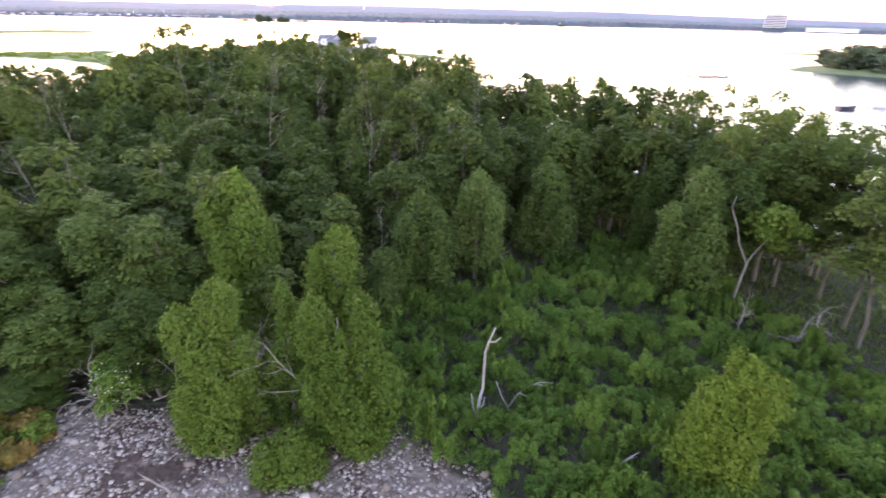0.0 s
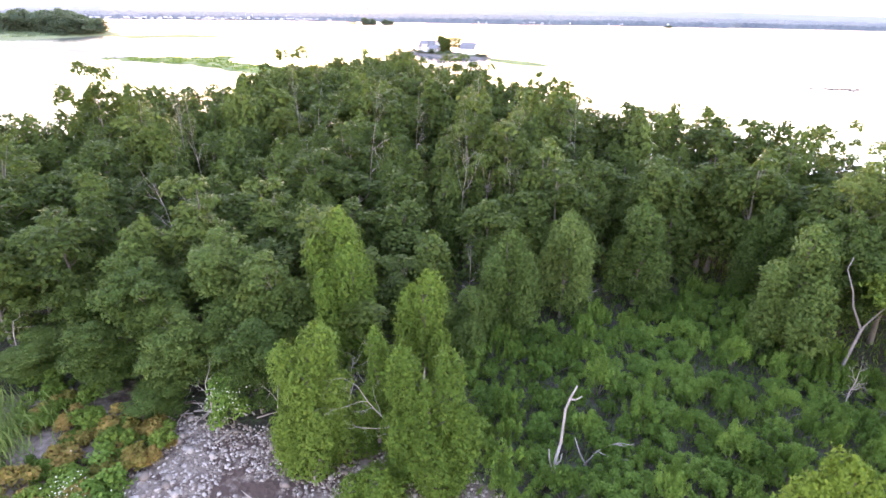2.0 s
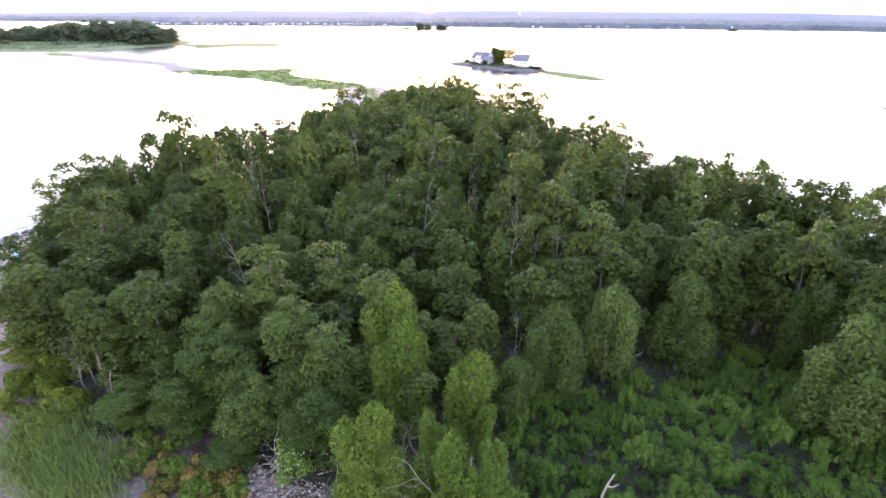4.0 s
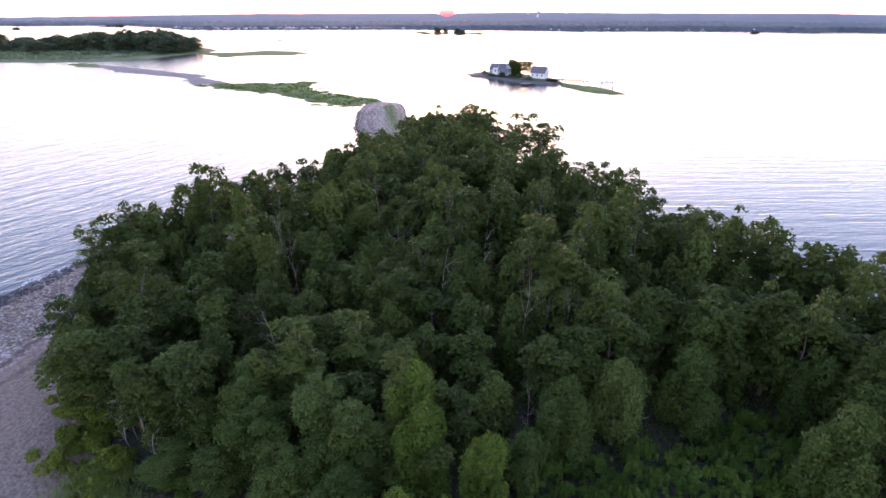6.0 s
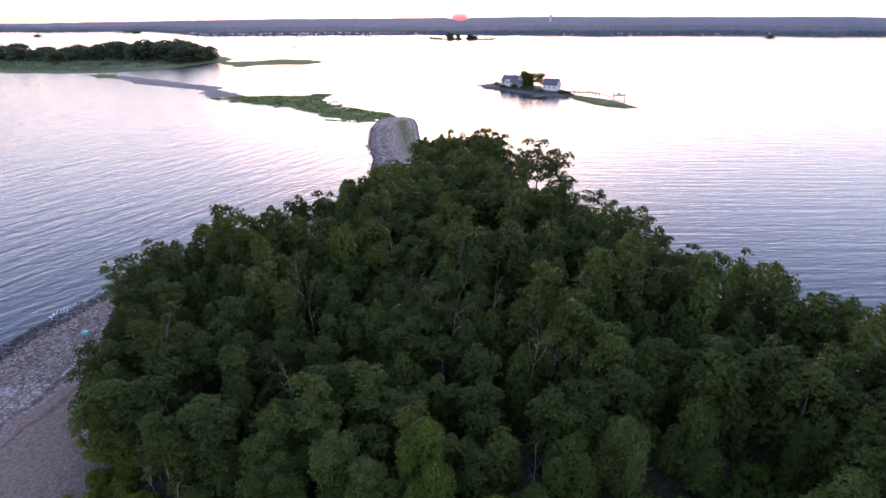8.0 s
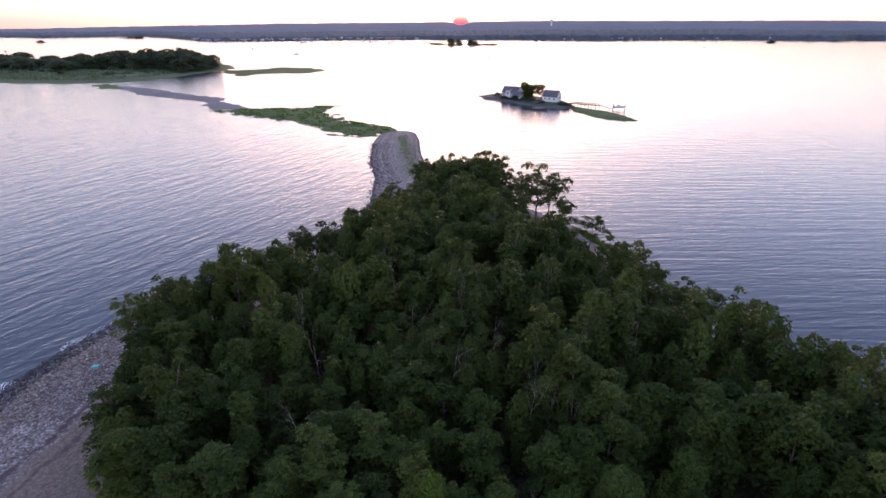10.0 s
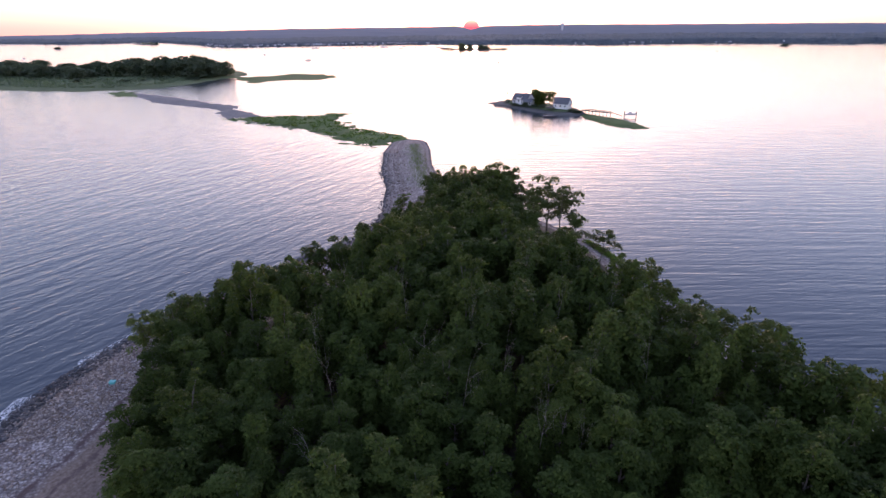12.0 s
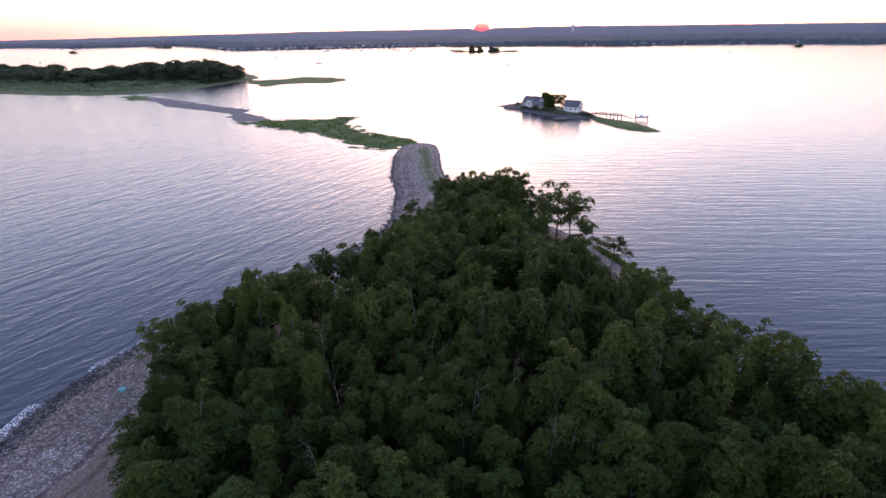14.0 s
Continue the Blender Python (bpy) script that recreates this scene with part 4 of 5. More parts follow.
STUB = [dead_tree("dead_stump", "short grey broken dead stem among the shrubs", 2.6, 0.11, 0, (0.35, 0.1), "", 0.6, 3)]
for x, y, s, turn in ((8.3, 19.0, 0.9, 20), (13.4, 17.6, 1.1, 40), (-11.2, 17.6, 0.9, 200), (-9.8, 19.6, 0.8, 120), (5.0, 42.8, 1.0, 10), (6.1, 43.2, 1.1, 170)):
    put(STUB[0], placed(x, y, ground_z(x, y), turn, s))


def leaning_tree():
    """The bent grey tree on the far side of the clearing."""
    root = thing("leaning_tree", "pale bent tree with a forked trunk and a small leafy crown", "tree")
    ps = []
    limb(ps, [(21.5, 34.6, 0.2), (21.8, 34.8, 2.2), (22.2, 35.1, 4.2), (22.5, 35.3, 5.4)], 0.13, 0.09, 8)
    limb(ps, [(22.45, 35.3, 5.2), (21.6, 35.5, 6.8), (21.4, 35.7, 7.8), (20.8, 36.0, 9.2), (21.0, 36.1, 10.0)], 0.08, 0.03, 7)
    limb(ps, [(22.5, 35.3, 5.4), (23.3, 35.5, 6.6), (24.3, 35.6, 7.8)], 0.06, 0.025, 6)
    part("trunk", mesh_of("trunk", *joined(ps), PALE_BARK, True), root)
    lobes = [(24.4 + rng.normal() * 0.9, 35.6 + rng.normal() * 0.9, 8.1 + rng.normal() * 0.7, rng.uniform(0.5, 0.9)) for _ in range(14)]
    v, f = lobes_to_leaves(lobes, 0.16, 1.4)
    part("crown", mesh_of("crown", v, f, LEAF_VINE), root)


leaning_tree()


def driftwood():
    root = thing("driftwood_pile", "heap of bleached driftwood sticks at the edge of the stones", "driftwood")
    for i in range(26):
        x, y = rng.uniform(-19.5, -10.5), rng.uniform(22.2, 24.4)
        z, a, l = ground_z(x, y) + 0.05 + rng.random() * 0.2, rng.uniform(0, 6.28), rng.uniform(0.8, 2.4)
        ps = []
        limb(ps, [(x, y, z), (x + math.cos(a) * l * 0.5, y + math.sin(a) * l * 0.5, z + 0.1), (x + math.cos(a) * l, y + math.sin(a) * l, z)], 0.06, 0.025, 5)
        part("stick", mesh_of("stick", *joined(ps), DEADWOOD if i % 3 else BARK, True), root)


driftwood()

# ---- reeds and blossom ----
def reeds():
    n = 7500
    u = rng.random(n)
    x, y = -27.5 - 9 * u + rng.normal(size=n) * 1.4, 17.5 + 3.5 * u + rng.normal(size=n) * 1.4
    z = island_height(inside(SHORE, x, y), x, y)
    c = np.stack([x, y, z + rng.uniform(0.4, 1.4, n)], axis=1)
    v, f = leaf_quads(c, rng.normal(size=(n, 3)) * np.array([1, 1, 0.15]), 0.6, 0.045, True)
    thing("reeds", "stand of tall pale green reeds at the top of the beach", "reeds", "", "stuff", mesh_of("reeds", v, f, LEAF_REED))


reeds()


def blossom(x, y, z, n, spread):
    c = rng.normal(size=(n, 3)) * np.array([spread, spread, spread * 0.6]) + np.array([x, y, z])
    v, f = leaf_quads(c, rng.normal(size=(n, 3)) * 0.4 + np.array([0, -0.5, 1.0]), 0.05, 0.8)
    return mesh_of("blossom", v, f, BLOSSOM)


def flowering_shrub(x, y, h, label):
    root = thing("flowering_shrub", label, "shrub")
    lobes = [(x + rng.normal() * 0.7, y + rng.normal() * 0.7, ground_z(x, y) + h * rng.uniform(0.3, 0.9), 0.6) for _ in range(9)]
    v, f = lobes_to_leaves(lobes, 0.13, 1.4)
    part("foliage", mesh_of("foliage", v, f, LEAF_SHRUB), root)
    part("blossom", blossom(x, y - 0.5, ground_z(x, y) + h * 0.75, 160, 0.6), root, "cream-white flower heads")
    ps = []
    limb(ps, [(x, y, ground_z(x, y) - 0.2), (x, y, ground_z(x, y) + h * 0.6)], 0.06, 0.03)
    part("stem", mesh_of("stem", *joined(ps), BARK), root)


flowering_shrub(-16.2, 22.9, 3.4, "dark shrub with cream-white flower heads at the edge of the wood")
flowering_shrub(-21.0, 16.6, 1.2, "low green shrub with cream-white flower heads on the bank")
flowering_shrub(-19.0, 15.4, 1.1, "low green shrub with cream-white flower heads on the bank")

# ---- grass tufts on the spit and round the wood's edge ----
def grass_stuff(name, label, n, spots_of, h, mat):
    xy = np.array([spots_of() for _ in range(n)])
    z = island_height(inside(SHORE, xy[:, 0], xy[:, 1]), xy[:, 0], xy[:, 1])
    c = np.stack([xy[:, 0], xy[:, 1], z + h * 0.4], axis=1)
    v, f = leaf_quads(c, rng.normal(size=(n, 3)) * np.array([1, 1, 0.2]), h, 0.12, True)
    thing(name, label, "grass", "", "stuff", mesh_of(name, v, f, mat))


def on_spit():
    u = rng.random()
    return -63 - 32 * u + rng.normal() * (2.6 - 1.2 * u), 158 + 66 * u + rng.normal() * 2.5


def by_east_beach():
    u = rng.random()
    return -8 + 26 * u + rng.normal() * 0.7 - 0.6, 130.0 - 36 * u + rng.normal() * 0.7 - 1.2


grass_stuff("beach_grass", "tufts of dry beach grass on the spit", 2200, on_spit, 0.45, LEAF_REED)
grass_stuff("shore_grass", "strip of green grass along the water", 3000, by_east_beach, 0.55, LEAF_SHRUB)


def marsh_tufts():
    n = 9000
    x, y = rng.uniform(-232, -102, n), rng.uniform(215, 305, n)
    keep = inside(MARSHLAND, x, y) > 1.5
    keep &= np.array([noise.noise((a / 6, b / 6, 7.0)) for a, b in zip(x, y)]) > -0.1
    c = np.stack([x, y, np.full(n, 0.55)], axis=1)[keep]
    v, f = leaf_quads(c, rng.normal(size=(len(c), 3)) * np.array([1, 1, 0.3]), 0.55, 0.5, True)
    thing("marsh_grass", "clumps of dark green cordgrass on the salt marsh", "grass", "", "stuff", mesh_of("marsh_grass", v, f, LEAF_SHRUB))


marsh_tufts()

cand = np.stack([rng.uniform(-4, 38, 60000), rng.uniform(12, 66, 60000)], axis=1)
good = (inside(CLEARING, cand[:, 0], cand[:, 1]) > -20) & (inside(SHORE, cand[:, 0], cand[:, 1]) > 6) & ((cand[:, 0] > 3) | (cand[:, 1] > 20))
cover_spots = iter(cand[good])
grass_stuff("ground_cover", "low leafy growth between the shrubs of the clearing", 26000, lambda: next(cover_spots), 0.32, LEAF_SHRUB)

# ---- stones ----
ICO = None


def ico():
    global ICO
    if ICO is None:
        bm = bmesh.new()
        bmesh.ops.create_icosphere(bm, subdivisions=1, radius=1)
        ICO = (np.array([v.co[:] for v in bm.verts]), np.array([[v.index for v in f.verts] for f in bm.faces]))
        bm.free()
    return ICO


def pebbles(name, label, xy, sizes, mat, sink=0.25):
    v0, f0 = ico()
    n = len(xy)
    z = island_height(inside(SHORE, xy[:, 0], xy[:, 1]), xy[:, 0], xy[:, 1])
    st = rng.uniform(0.65, 1.35, (n, 1, 3)) * np.array([1, 1, 0.6])
    jit = 1 + rng.normal(size=(n, len(v0), 1)) * 0.10
    a = rng.uniform(0, 6.28, n)
    v = v0[None] * jit * st * sizes[:, None, None]
    vx = v[:, :, 0] * np.cos(a)[:, None] - v[:, :, 1] * np.sin(a)[:, None]
    vy = v[:, :, 0] * np.sin(a)[:, None] + v[:, :, 1] * np.cos(a)[:, None]
    v = np.stack([vx + xy[:, :1], vy + xy[:, 1:], v[:, :, 2] + (z + sizes * (0.6 - sink) * 0.6)[:, None]], axis=-1).reshape(-1, 3)
    f = (f0[None] + (np.arange(n) * len(v0))[:, None, None]).reshape(-1, 3)
    thing(name, label, "stones", "", "stuff", mesh_of(name, v, f, mat, True))


west = np.array(SHORE[1:13], float)


def along_west(n, lo, hi, y0, y1):
    """Places lo to hi metres inland of the western shore."""
    t = rng.uniform(0, len(west) - 1.001, n * 3)
    i = t.astype(int)
    p, q = west[i], west[i + 1]
    d = (q - p) / np.linalg.norm(q - p, axis=1, keepdims=True)
    nrm = np.stack([d[:, 1], -d[:, 0]], axis=1)
    out = p + (q - p) * (t - i)[:, None] + nrm * (lo + (hi - lo) * rng.random(n * 3) ** 1.3)[:, None]
    out = out[(out[:, 1] > y0) & (out[:, 1] < y1)]
    return out[:n]


xy = along_west(9000, 0.5, 12.2, 16, 70)
pebbles("beach_cobbles", "pale grey cobbles scattered over the beach", xy, rng.uniform(0.05, 0.18, len(xy)) * rng.uniform(0.6, 1.3, len(xy)), STONE)
xy = along_west(6500, -1.4, 2.4, 16, 240)
xy = xy[(xy[:, 1] < 100) | (rng.random(len(xy)) < 0.25)]
pebbles("weedy_rocks", "dark weedy rocks along the water's edge", xy, rng.uniform(0.10, 0.32, len(xy)), STONE_WET)
xy = along_west(1600, 1.0, 10.0, 95, 236)
pebbles("spit_cobbles", "grey cobbles of the spit", xy, rng.uniform(0.1, 0.3, len(xy)), STONE)


def near_gravel(n):
    c = np.stack([rng.uniform(-21, 3, n * 3), rng.uniform(14.5, 23.5, n * 3)], axis=1)
    clear = np.array([noise.noise((a / 2.2, b / 2.2, 9.0)) for a, b in c]) < 0.16 + 0.25 * rng.random(len(c))
    return c[(inside(SOIL, c[:, 0], c[:, 1]) < 0.6) & clear][:n]


xy = near_gravel(6500)
pebbles("bank_gravel", "loose pale gravel on the bank", xy, rng.uniform(0.04, 0.12, len(xy)), STONE)


def bank_stones():
    """Larger single stones on the bank."""
    v0, f0 = ico()
    kinds = []
    for _ in range(6):
        v = v0 * (1 + rng.normal(size=(len(v0), 1)) * 0.12) * np.array([1.2, 0.9, 0.65])
        kinds.append(mesh_of("stone", v, f0, STONE, True))
    root = thing("stone_bank", "pale rounded boulders and stones lying on the gravel bank", "stones", "", "structure")
    for x, y in near_gravel(280):
        s = 0.09 + 0.22 * rng.random() ** 2.6
        ob = part("stone", kinds[int(rng.integers(6))], root)
        ob.matrix_basis = placed(x, y, ground_z(x, y) + s * 0.25, rng.uniform(0, 360), s)


bank_stones()


def foam():
    """Lines of white foam where small waves reach the stones."""
    xy = along_west(2400, -2.8, -0.6, 16, 60)
    keep = np.array([noise.noise((a / 9, b / 9, 3.0)) > 0.22 for a, b in xy])
    xy = xy[keep]
    c = np.concatenate([xy, np.full((len(xy), 1), 0.02)], axis=1)
    v, f = leaf_quads(c, np.tile([0.0, 0.0, 1.0], (len(c), 1)) + rng.normal(size=(len(c), 3)) * 0.05, 0.11, 0.7)
    thing("foam", "thin white foam along the water's edge", "foam", "", "stuff", mesh_of("foam", v, f, TRIM))


foam()


def box(cx, cy, cz, w, d, h):
    """A box standing on cz: verts, faces."""
    vs = [(cx + sx * w / 2, cy + sy * d / 2, cz + sz * h) for sz in (0, 1) for sx, sy in ((-1, -1), (1, -1), (1, 1), (-1, 1))]
    return vs, [(0, 3, 2, 1), (4, 5, 6, 7), (0, 1, 5, 4), (1, 2, 6, 5), (2, 3, 7, 6), (3, 0, 4, 7)]


def soft_box(name, cx, cy, cz, w, d, h, mat, parent, r=0.04, label=""):
    bm = bmesh.new()
    v, f = box(cx, cy, cz, w, d, h)
    bv = [bm.verts.new(p) for p in v]
    for face in f:
        bm.faces.new([bv[i] for i in face])
    bmesh.ops.bevel(bm, geom=bm.edges[:], offset=r, segments=1, affect="EDGES")
    return part(name, (bm, mat), parent, label)


def beach_debris():
    x, y = -68.6, 45.4
    tub = thing("fish_tub", "turquoise plastic fish tub washed up on the cobbles", "tub")
    soft_box("body", 0, 0, 0, 1.1, 0.8, 0.5, TEAL, tub, 0.08)
    soft_box("rim", 0, 0, 0.47, 1.2, 0.9, 0.08, TEAL, tub, 0.03)
    tub.matrix_basis = placed(x, y, ground_z(x, y) + 0.02, 25, 0.75)
    x, y = -29.6, 17.2
    plank = thing("white_board", "white-painted board lying at the edge of the reeds", "board")
    soft_box("board", 0, 0, 0, 1.6, 0.4, 0.06, TRIM, plank, 0.02)
    plank.matrix_basis = placed(x, y, ground_z(x, y) + 0.04, 15)


beach_debris()

# ---- the islet with two houses ----
ISLET = [(-98, 388), (-95, 371), (-83, 365), (-65, 351), (-45, 336), (-37, 338), (-31, 350), (-39, 369), (-65, 390), (-88, 406)]
land("islet", "small stone-walled islet with lawn", "island", ISLET, 1.5, lambda d, x, y: np.where(d > 0.4, np.clip(1.0 + d * 0.04, 0, 1.7), np.clip(d * 0.4, -1, 0.2)), SEAWALL, 0.8, 6.0)
land("islet_lawn", "short grass on the islet", "lawn", [(-90, 384), (-80, 370), (-64, 358), (-47, 345), (-40, 350), (-44, 366), (-66, 385), (-84, 398)], 2.0,
     lambda d, x, y: np.clip(1.70 + d * 0.04, 1.2, 1.95), FIELD, margin=1.0)
land("islet_tail", "low dark-green marshy tail of the islet", "marsh", [(-34, 351), (-29, 332), (-15, 312), (-1, 305), (4, 307), (-1, 322), (-8, 334), (-20, 342), (-29, 350)], 1.0, lambda d, x, y: np.clip(d * 0.14 + 0.16 + 0.3 * smooth_noise(x, y, 4.0, 2.0), -0.6, 0.8), MARSH, 2.0, 6.0)
land("islet_point", "bare stones at the end of the islet", "rocks", [(-104, 384), (-97, 376), (-92, 376), (-94, 392)], 1.0, lambda d, x, y: np.clip(d * 0.3, -0.6, 0.7), SEAWALL, 1.0, 4.0)


def gable(parent, w, d, wall_h, roof_h, siding, n_win, name="wall", x=0.0, y=0.0, turn=0.0, over=0.45):
    """A gabled block: walls, roof slabs with eaves, windows along both long sides."""
    m = pose(x, y, 0, 0, 0, turn)
    vs = [(-w / 2, -d / 2, 0), (w / 2, -d / 2, 0), (w / 2, d / 2, 0), (-w / 2, d / 2, 0), (-w / 2, -d / 2, wall_h), (w / 2, -d / 2, wall_h), (w / 2, d / 2, wall_h), (-w / 2, d / 2, wall_h),
          (-w / 2, 0, wall_h + roof_h), (w / 2, 0, wall_h + roof_h)]
    fs = [(0, 1, 5, 4), (1, 2, 6, 9, 5), (2, 3, 7, 6), (3, 0, 4, 8, 7), (4, 5, 9, 8), (7, 8, 9, 6)]
    part(name, mesh_of(name, [m @ Vector(v) for v in vs], fs, siding), parent)
    k = roof_h / (d / 2)
    for sy in (-1, 1):
        e = d / 2 + over
        ze = wall_h + 0.05 - over * k
        zt = wall_h + roof_h + 0.05
        lo = [(-w / 2 - over, sy * e, ze), (w / 2 + over, sy * e, ze), (w / 2 + over, 0, zt), (-w / 2 - over, 0, zt)]
        up = [(a, b, c + 0.22) for a, b, c in lo]
        part("roof", mesh_of("roof", [m @ Vector(v) for v in lo + up], [(0, 1, 2, 3), (7, 6, 5, 4), (0, 4, 5, 1), (1, 5, 6, 2), (2, 6, 7, 3), (3, 7, 4, 0)], SHINGLE), parent)
        for i in range(n_win):
            cx = -w / 2 + w * (i + 0.5) / n_win
            v, f = box(cx, sy * (d / 2 + 0.02), wall_h * 0.38, 1.2, 0.12, 1.4)
            win = part("window", mesh_of("window", [m @ Vector(q) for q in v], f, TRIM), parent, "white-framed window")
            v, f = box(cx, sy * (d / 2 + 0.06), wall_h * 0.38 + 0.12, 0.95, 0.1, 1.15)
            part("pane", mesh_of("pane", [m @ Vector(q) for q in v], f, WINDOW), win)


def islet_houses():
    a = thing("shingled_house", "pale two-storey summer house with a grey roof and dormer", "house")
    gable(a, 11.5, 8.0, 3.6, 3.6, SIDING, 4)
    gable(a, 3.6, 4.0, 5.0, 1.2, TRIM, 1, "dormer", -0.5, -2.4, 0, 0.3)
    gable(a, 8.0, 6.0, 4.4, 3.2, SIDING, 2, "wing", 7.5, 3.0, 90)
    gable(a, 6.0, 5.0, 2.6, 1.6, SIDING, 3, "porch", 7.5, -3.6, 0)
    soft_box("chimney", 2.5, 0.6, 6.0, 0.8, 0.8, 2.2, SEAWALL, a)
    a.matrix_basis = placed(-76.0, 372.0, 1.85, -18, 0.95)
    b = thing("cottage", "white cottage with a steep grey roof and a timber deck", "house")
    gable(b, 10.5, 8.0, 3.8, 3.8, TRIM, 3)
    soft_box("deck", -7.0, -3.0, 0.0, 6.0, 5.0, 1.0, TIMBER, b)
    soft_box("balcony", 6.6, 1.0, 2.8, 2.6, 4.0, 0.2, TIMBER, b)
    for k in range(5):
        soft_box("baluster", 7.8, -0.8 + k * 0.9, 3.0, 0.1, 0.1, 1.0, TRIM, b, 0.01)
    soft_box("handrail", 7.8, 1.0, 4.0, 0.12, 4.0, 0.1, TRIM, b, 0.02)
    for sy in (-0.8, 2.8):
        soft_box("post", 7.7, sy, 0, 0.18, 0.18, 2.9, TRIM, b, 0.02)
    b.matrix_basis = placed(-47.0, 358.0, 1.85, -14, 0.9)


islet_houses()
ISLET_TREES = [crown_tree("islet_pine", "dark dense evergreen beside the houses", 9.0, 2.4, 0.8, 34, 1.0, 0.35, LEAF_DARK, 1.4), crown_tree("islet_oak", "spreading open tree between the houses", 9.0, 3.2, 3.0, 24, 0.9, 0.3, LEAF_DARK, 1.0)]
put(ISLET_TREES[0], placed(-65.0, 367.0, 1.7, 0, 1.15, 1.1))
put(ISLET_TREES[0], placed(-67.5, 371.0, 1.7, 200, 1.1, 1.05))
put(ISLET_TREES[0], placed(-63.0, 371.0, 1.7, 90, 1.0, 0.9))
put(ISLET_TREES[1], placed(-58.5, 365.0, 1.7, 0, 1.25, 1.1))
put(ISLET_TREES[1], placed(-55.5, 367.0, 1.7, 70, 1.2, 1.0))


def beam(name, p, q, w, mat, parent):
    v, f = tube([p, q], [w, w], 6)
    f = f + [tuple(range(5, -1, -1))]
    return part(name, mesh_of(name, v, f, mat), parent)


def pier():
    root = thing("pier", "long timber pier on piles with a railing", "pier")
    x0, y0, x1, y1 = -34.0, 352.5, -16.5, 347.0
    n = 9
    for i in range(n):
        u = i / (n - 1)
        x, y = x0 + (x1 - x0) * u, y0 + (y1 - y0) * u
        for off in (-0.8, 0.8):
            beam("pile", (x, y + off, -1), (x, y + off, 3.0), 0.22, TIMBER, root)
    a = math.degrees(math.atan2(y1 - y0, x1 - x0))
    ln = math.hypot(x1 - x0, y1 - y0)
    deck = soft_box("deck", 0, 0, 0, ln, 1.9, 0.5, TIMBER, root)
    deck.matrix_basis = placed((x0 + x1) / 2, (y0 + y1) / 2, 1.75, a)
    for off in (-0.85, 0.85):
        beam("handrail", (x0, y0 + off, 2.95), (x1, y1 + off, 2.95), 0.12, TIMBER, root)
    head = soft_box("pier_head", 0, 0, 0, 3.0, 3.4, 0.3, TIMBER, root)
    head.matrix_basis = placed(x1, y1, 1.8, a)
    beam("gangway", (x1 + 1, y1, 2.0), (-9.5, 346.3, 0.5), 0.25, TIMBER, root)


pier()


def motor_boat(name, label, hull_mat, length=7.0, cabin=True, mast=False):
    root = thing(name, label, "boat", "moored boats" if name == "moored_boat" else "")
    n = 8
    vs = []
    for i in range(n):
        u = i / (n - 1)
        w = 1.15 * (1 - u ** 3) + 0.04
        z = 0.75 + 0.35 * u * u
        x = (u - 0.5) * length
        vs += [(x, -w, z), (x, -w * 0.75, -0.2 + 0.3 * u ** 4), (x, w * 0.75, -0.2 + 0.3 * u ** 4), (x, w, z), (x, 0, z - 0.12)]
    fs = []
    for i in range(n - 1):
        for k in range(5):
            r = (k + 1) % 5
            fs.append((i * 5 + k, i * 5 + r, (i + 1) * 5 + r, (i + 1) * 5 + k))
    fs += [(0, 4, 3, 2, 1), tuple((n - 1) * 5 + k for k in range(5))]
    part("hull", mesh_of("hull", vs, fs, hull_mat), root)
    if cabin:
        soft_box("cabin", -0.3, 0, 0.6, 2.0, 1.5, 1.3, HULL, root, 0.15)
        soft_box("windscreen", 0.75, 0, 1.1, 0.15, 1.3, 0.6, WINDOW, root, 0.03)
    if mast:
        beam("mast", (0.4, 0, 0.6), (0.4, 0, 11.0), 0.09, HULL, root)
        beam("boom", (0.4, 0, 1.7), (-2.8, 0, 1.7), 0.12, HULL, root)
    return root


def boat_lift():
    root = thing("boat_lift", "four-post timber boat lift at the end of the pier", "boat lift")
    for dx in (-3.4, 3.4):
        for dy in (-1.6, 1.6):
            beam("post", (-5.0 + dx, 347.0 + dy, -1), (-5.0 + dx, 347.0 + dy, 3.4), 0.28, TIMBER, root)
        beam("crossbeam", (-5.0 + dx, 345.4, 3.2), (-5.0 + dx, 348.6, 3.2), 0.22, TIMBER, root)
        beam("cradle", (-5.0 + dx * 0.6, 345.4, 0.95), (-5.0 + dx * 0.6, 348.6, 0.95), 0.2, TIMBER, root)
    b = motor_boat("lifted_boat", "small motor boat hanging in the boat lift", HULL, 6.2)
    b.matrix_basis = placed(-5.0, 347.0, 1.3, 0)


boat_lift()
skiff = motor_boat("skiff", "dark open skiff moored beside the islet", HULL_DARK, 9.0, False)
skiff.matrix_basis = placed(-50.0, 331.5, 0.1, 12)


def small_jetty():
    root = thing("jetty", "short low jetty on thin posts", "jetty")
    deck = soft_box("deck", 0, 0, 0, 9.0, 1.2, 0.2, TIMBER, root)
    deck.matrix_basis = placed(-100.0, 376.0, 1.0, 10)
    for k in range(3):
        beam("post", (-103.5 + 3 * k, 375.5 + k * 0.5, -1), (-103.5 + 3 * k, 375.5 + k * 0.5, 1.4), 0.12, TIMBER, root)


small_jetty()

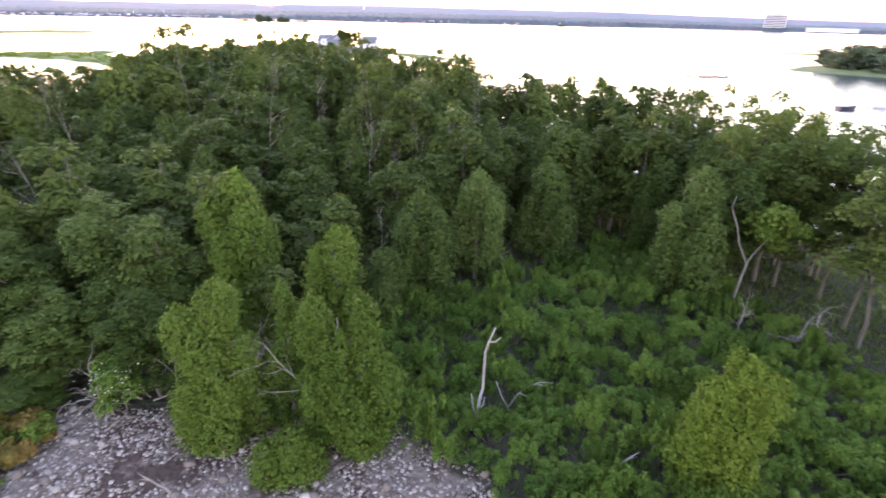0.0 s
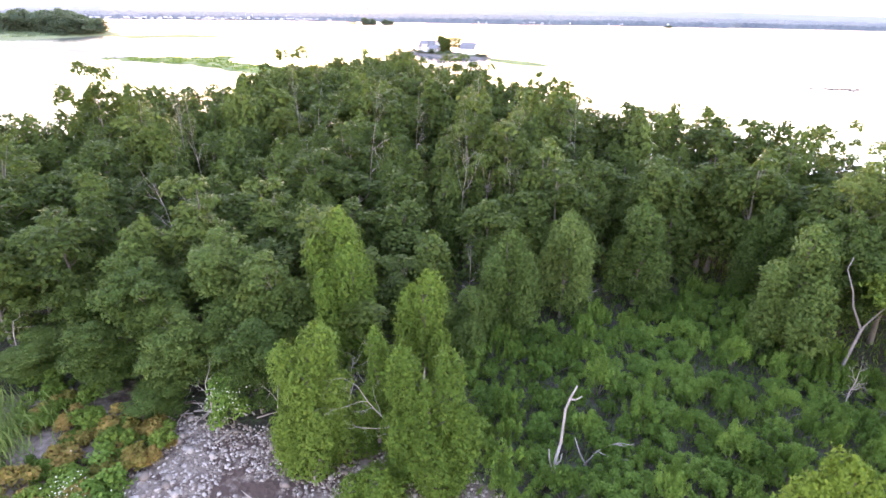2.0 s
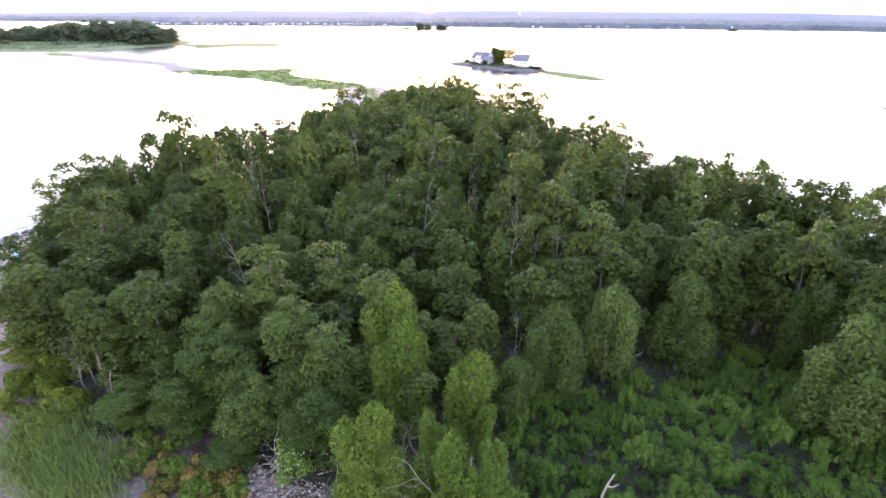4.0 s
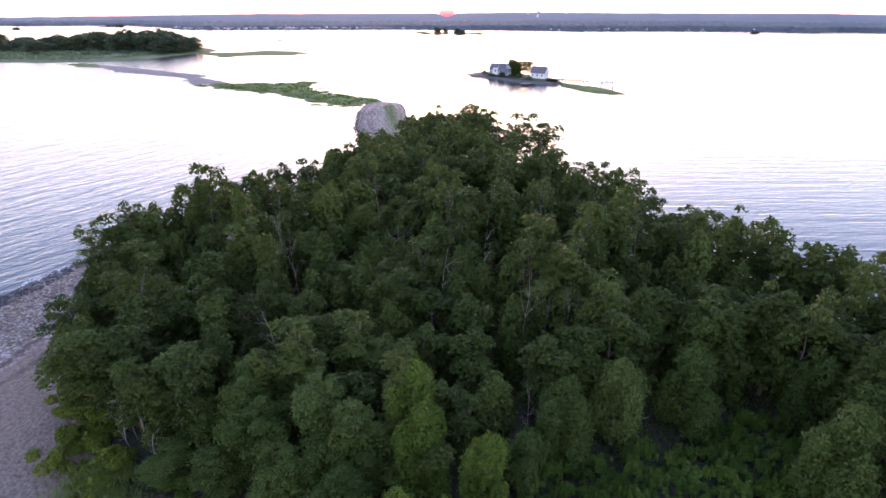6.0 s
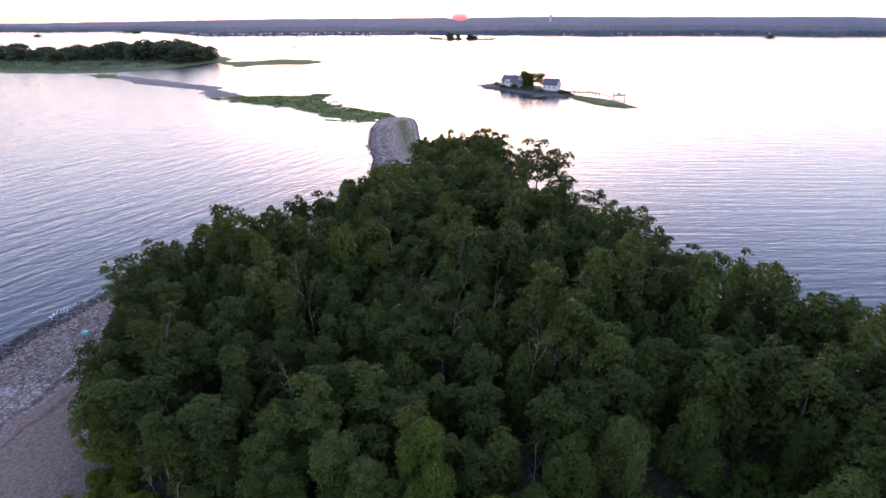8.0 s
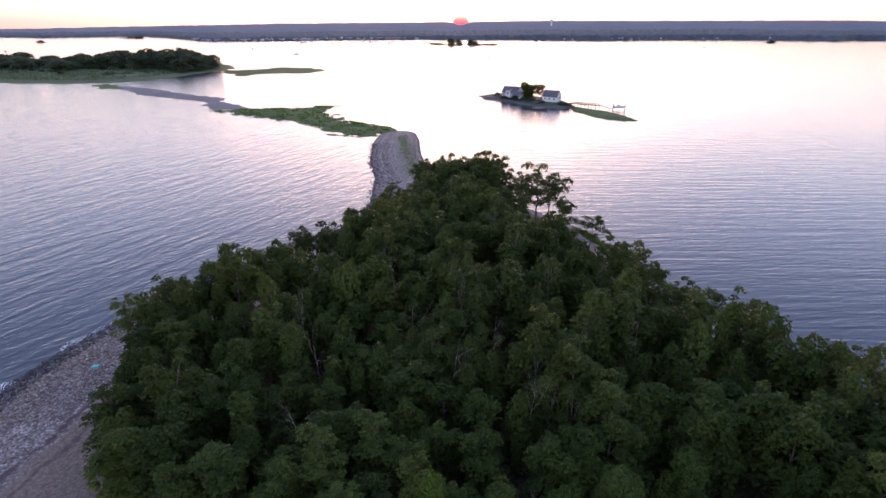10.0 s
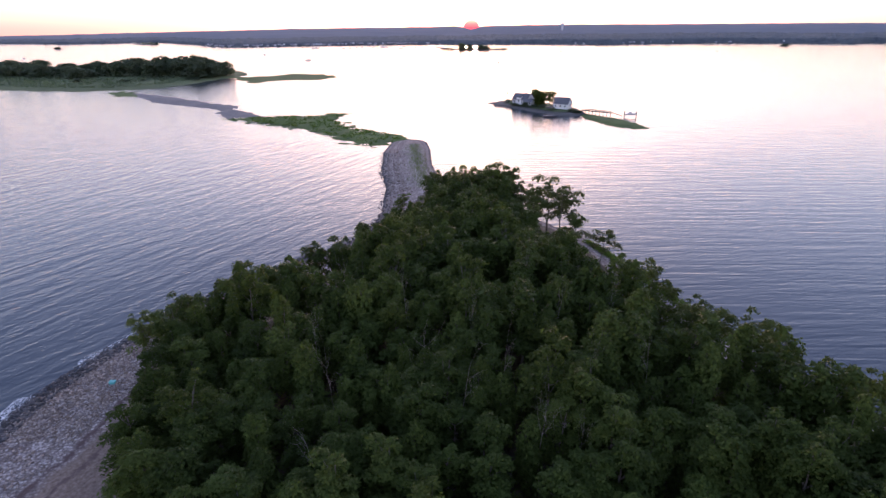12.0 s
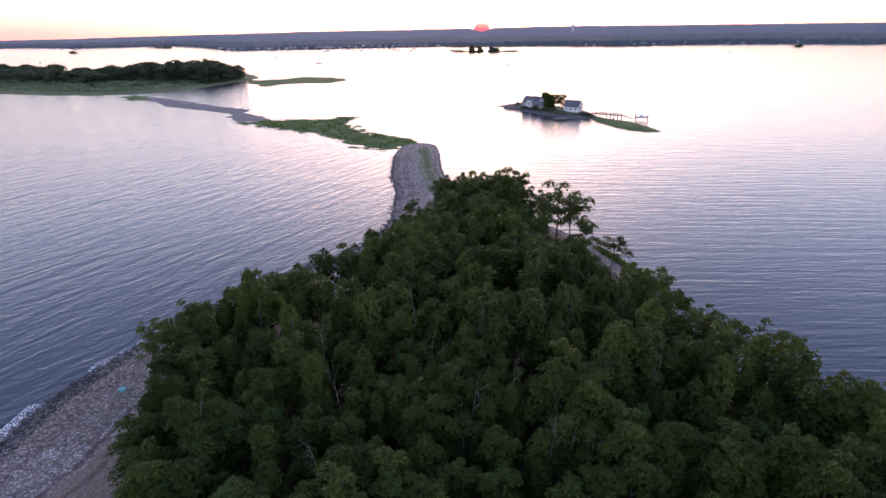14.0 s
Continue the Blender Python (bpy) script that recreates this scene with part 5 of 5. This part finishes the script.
# ---- things on the far water ----
MOORED = [motor_boat("moored_boat", "white motor boat moored off the far shore", HULL, 9.0), motor_boat("moored_boat", "white sailing boat moored off the far shore", HULL, 9.5, True, True)]
for _ in range(42):
    x, y = polar(rng.uniform(-32.5, -19.5), rng.uniform(1560, 1800))
    put(MOORED[0] if rng.random() < 0.6 else MOORED[1], placed(x, y, 0.05, rng.normal() * 25, rng.uniform(0.9, 1.5)))
for az, r in ((-56, 1300), (-37, 1250), (-14, 900), (-8, 1400), (6, 1500), (-44, 1200), (-33, 1000)):
    put(MOORED[int(rng.integers(2))], placed(*polar(az, r), 0.05, rng.uniform(0, 360), 1.1))

FARHOUSE = []
for w, d, hh, rr, mat in ((12, 9, 6, 3.5, SIDING), (16, 10, 5.5, 4, SIDING), (10, 9, 7, 3, TRIM)):
    ob = thing("shore_house", "pale house among trees on the far shore", "house", "houses along the far shore")
    gable(ob, w, d, hh, rr, mat, 3)
    FARHOUSE.append(ob)


def shore_house(az, off, z, s):
    r = float(np.interp(az, SHORE_AZ, SHORE_R)) + off
    x, y = polar(az, r)
    put(FARHOUSE[int(rng.integers(3))], placed(x, y, z, -az + rng.normal() * 15, s))


for _ in range(90):
    shore_house(rng.uniform(-42.5, -21), rng.uniform(-3, 24), 1.0 + 4.0 * rng.random(), rng.uniform(0.55, 0.95))
for _ in range(24):
    shore_house(rng.uniform(-13, 12), rng.uniform(-2, 40), 1.0 + 5 * rng.random(), rng.uniform(0.5, 0.9))


def far_blocks():
    t = thing("apartment_block", "tall pale apartment block on the far shore", "building")
    x, y = polar(29.4, 2740)
    soft_box("wall", 0, 0, 0, 80, 25, 58, SIDING, t, 0.3)
    soft_box("roof_house", 6, 0, 58, 30, 15, 5, SIDING, t, 0.3)
    for k in range(8):
        soft_box("window_band", 0, -12.6, 6 + 6.4 * k, 74, 0.4, 2.2, WINDOW, t, 0.05)
    t.matrix_basis = placed(x, y, 4, -29)
    s = thing("boat_shed", "long low white shed on the far shore", "shed")
    x, y = polar(33.6, 2690)
    soft_box("wall", 0, 0, 0, 170, 40, 12, TRIM, s, 0.3)
    soft_box("roof", 0, 0, 12, 174, 44, 2.5, TRIM, s, 0.6)
    s.matrix_basis = placed(x, y, 2, -33)
    w = thing("water_tank", "white water tank above the far woods", "water tank")
    x, y = polar(-8.0, 2900)
    soft_box("tank", 0, 0, 18, 18, 18, 14, TRIM, w, 3.0)
    beam("stem", (0, 0, 0), (0, 0, 18), 4, TRIM, w)
    w.matrix_basis = placed(x, y, 45, 0)


far_blocks()


def rocky_isle(name, label, az, r, w, d, n_trees, h):
    x, y = polar(az, r)
    k = 14
    poly = [(x + w / 2 * math.cos(q * 6.283 / k) * rng.uniform(0.8, 1.1), y + d / 2 * math.sin(q * 6.283 / k) * rng.uniform(0.8, 1.1)) for q in range(k)]
    land(name, label, "island", poly, max(2.0, w / 40), lambda e, a, b: np.clip(e * 0.25, -1, 2.0), SEAWALL, 2.0, 15.0)
    for _ in range(n_trees):
        u = rng.uniform(-0.42, 0.42)
        far_tree(x + (0.1 + u * 0.75) * w, y + rng.uniform(-0.15, 0.15) * d, 1.0, h * rng.uniform(0.6, 1.1), rng.uniform(0.7, 1.1))


rocky_isle("sun_islet", "small rocky islet with a few dark trees", -16.4, 1470, 185, 26, 12, 13)
for _ in range(26):
    x, y = polar(-16.4 + rng.uniform(-3.3, 3.3), 1470 + rng.normal() * 4)
    far_tree(x, y, 0.6, rng.uniform(2.5, 6), rng.uniform(0.6, 1.0))
rocky_isle("dark_islet", "tiny dark rocky islet with low trees", 11.0, 2000, 34, 20, 5, 7)
rocky_isle("west_islet", "tiny rocky islet far out on the water", -53.5, 1900, 40, 18, 3, 5)
rocky_isle("west_point", "low point of land with dark trees", -47.0, 2300, 120, 40, 8, 7)


def ledge():
    """Low rocks awash."""
    v0, f0 = ico()
    root = thing("rock_ledge", "row of low grey rocks awash in the water", "rocks")
    kinds = [mesh_of("rock", v0 * (1 + rng.normal(size=(len(v0), 1)) * 0.15) * np.array([1.2, 0.9, 0.6]), f0, STONE, True) for _ in range(4)]
    for _ in range(46):
        ob = part("rock", kinds[int(rng.integers(4))], root)
        ob.matrix_basis = placed(114 + rng.uniform(-9, 9), 243 + rng.normal() * 1.2, 0.1, rng.uniform(0, 360), rng.uniform(0.3, 0.9))


ledge()


def east_dock():
    root = thing("floating_dock", "low timber floating dock", "dock")
    d = soft_box("deck", 0, 0, 0, 16, 2.4, 0.5, TIMBER, root)
    d.matrix_basis = placed(134, 164, 0.1, 8)
    for k in range(4):
        beam("pile", (127 + 4.6 * k, 162 + 0.7 * k, -1), (127 + 4.6 * k, 162 + 0.7 * k, 2.2), 0.15, TIMBER, root)
    b = motor_boat("docked_boat", "white motor boat tied to a floating dock", HULL, 8.0)
    b.matrix_basis = placed(128, 160.6, 0.05, 8)
    c = motor_boat("dark_skiff", "dark open boat on a mooring", HULL_DARK, 5.5, False)
    c.matrix_basis = placed(113, 154, 0.05, 5)


east_dock()


def flagpole():
    root = thing("flagpole", "white flagpole with a small flag beside the house", "flagpole")
    beam("pole", (-86.5, 374.0, 1.2), (-86.5, 374.0, 9.0), 0.09, TRIM, root)
    soft_box("flag", -87.2, 374.0, 8.0, 1.3, 0.06, 0.8, HULL_DARK, root, 0.02)


flagpole()

FUZZ = dead_tree("dead_treetop", "dead tree with a fuzz of fine silvery twigs at its top", 8.4, 0.07, 3, (0.02, 0.02), "", 1.2, 8)
put(FUZZ, placed(-5.2, 21.9, 0.9, 0, 0.8, 0.86))
put(FUZZ, placed(-10.6, 22.6, 0.9, 140, 0.55, 0.78))
for x, y, h in ((-80, 364, 2), (-72, 361, 2.4), (-60, 355, 2.2), (-88, 378, 2.5), (-52, 348, 1.8), (-40, 347, 2), (-36, 343, 1.6), (-66, 358, 1.7)):
    far_tree(x, y + 2.5, 1.3, h, 0.35)
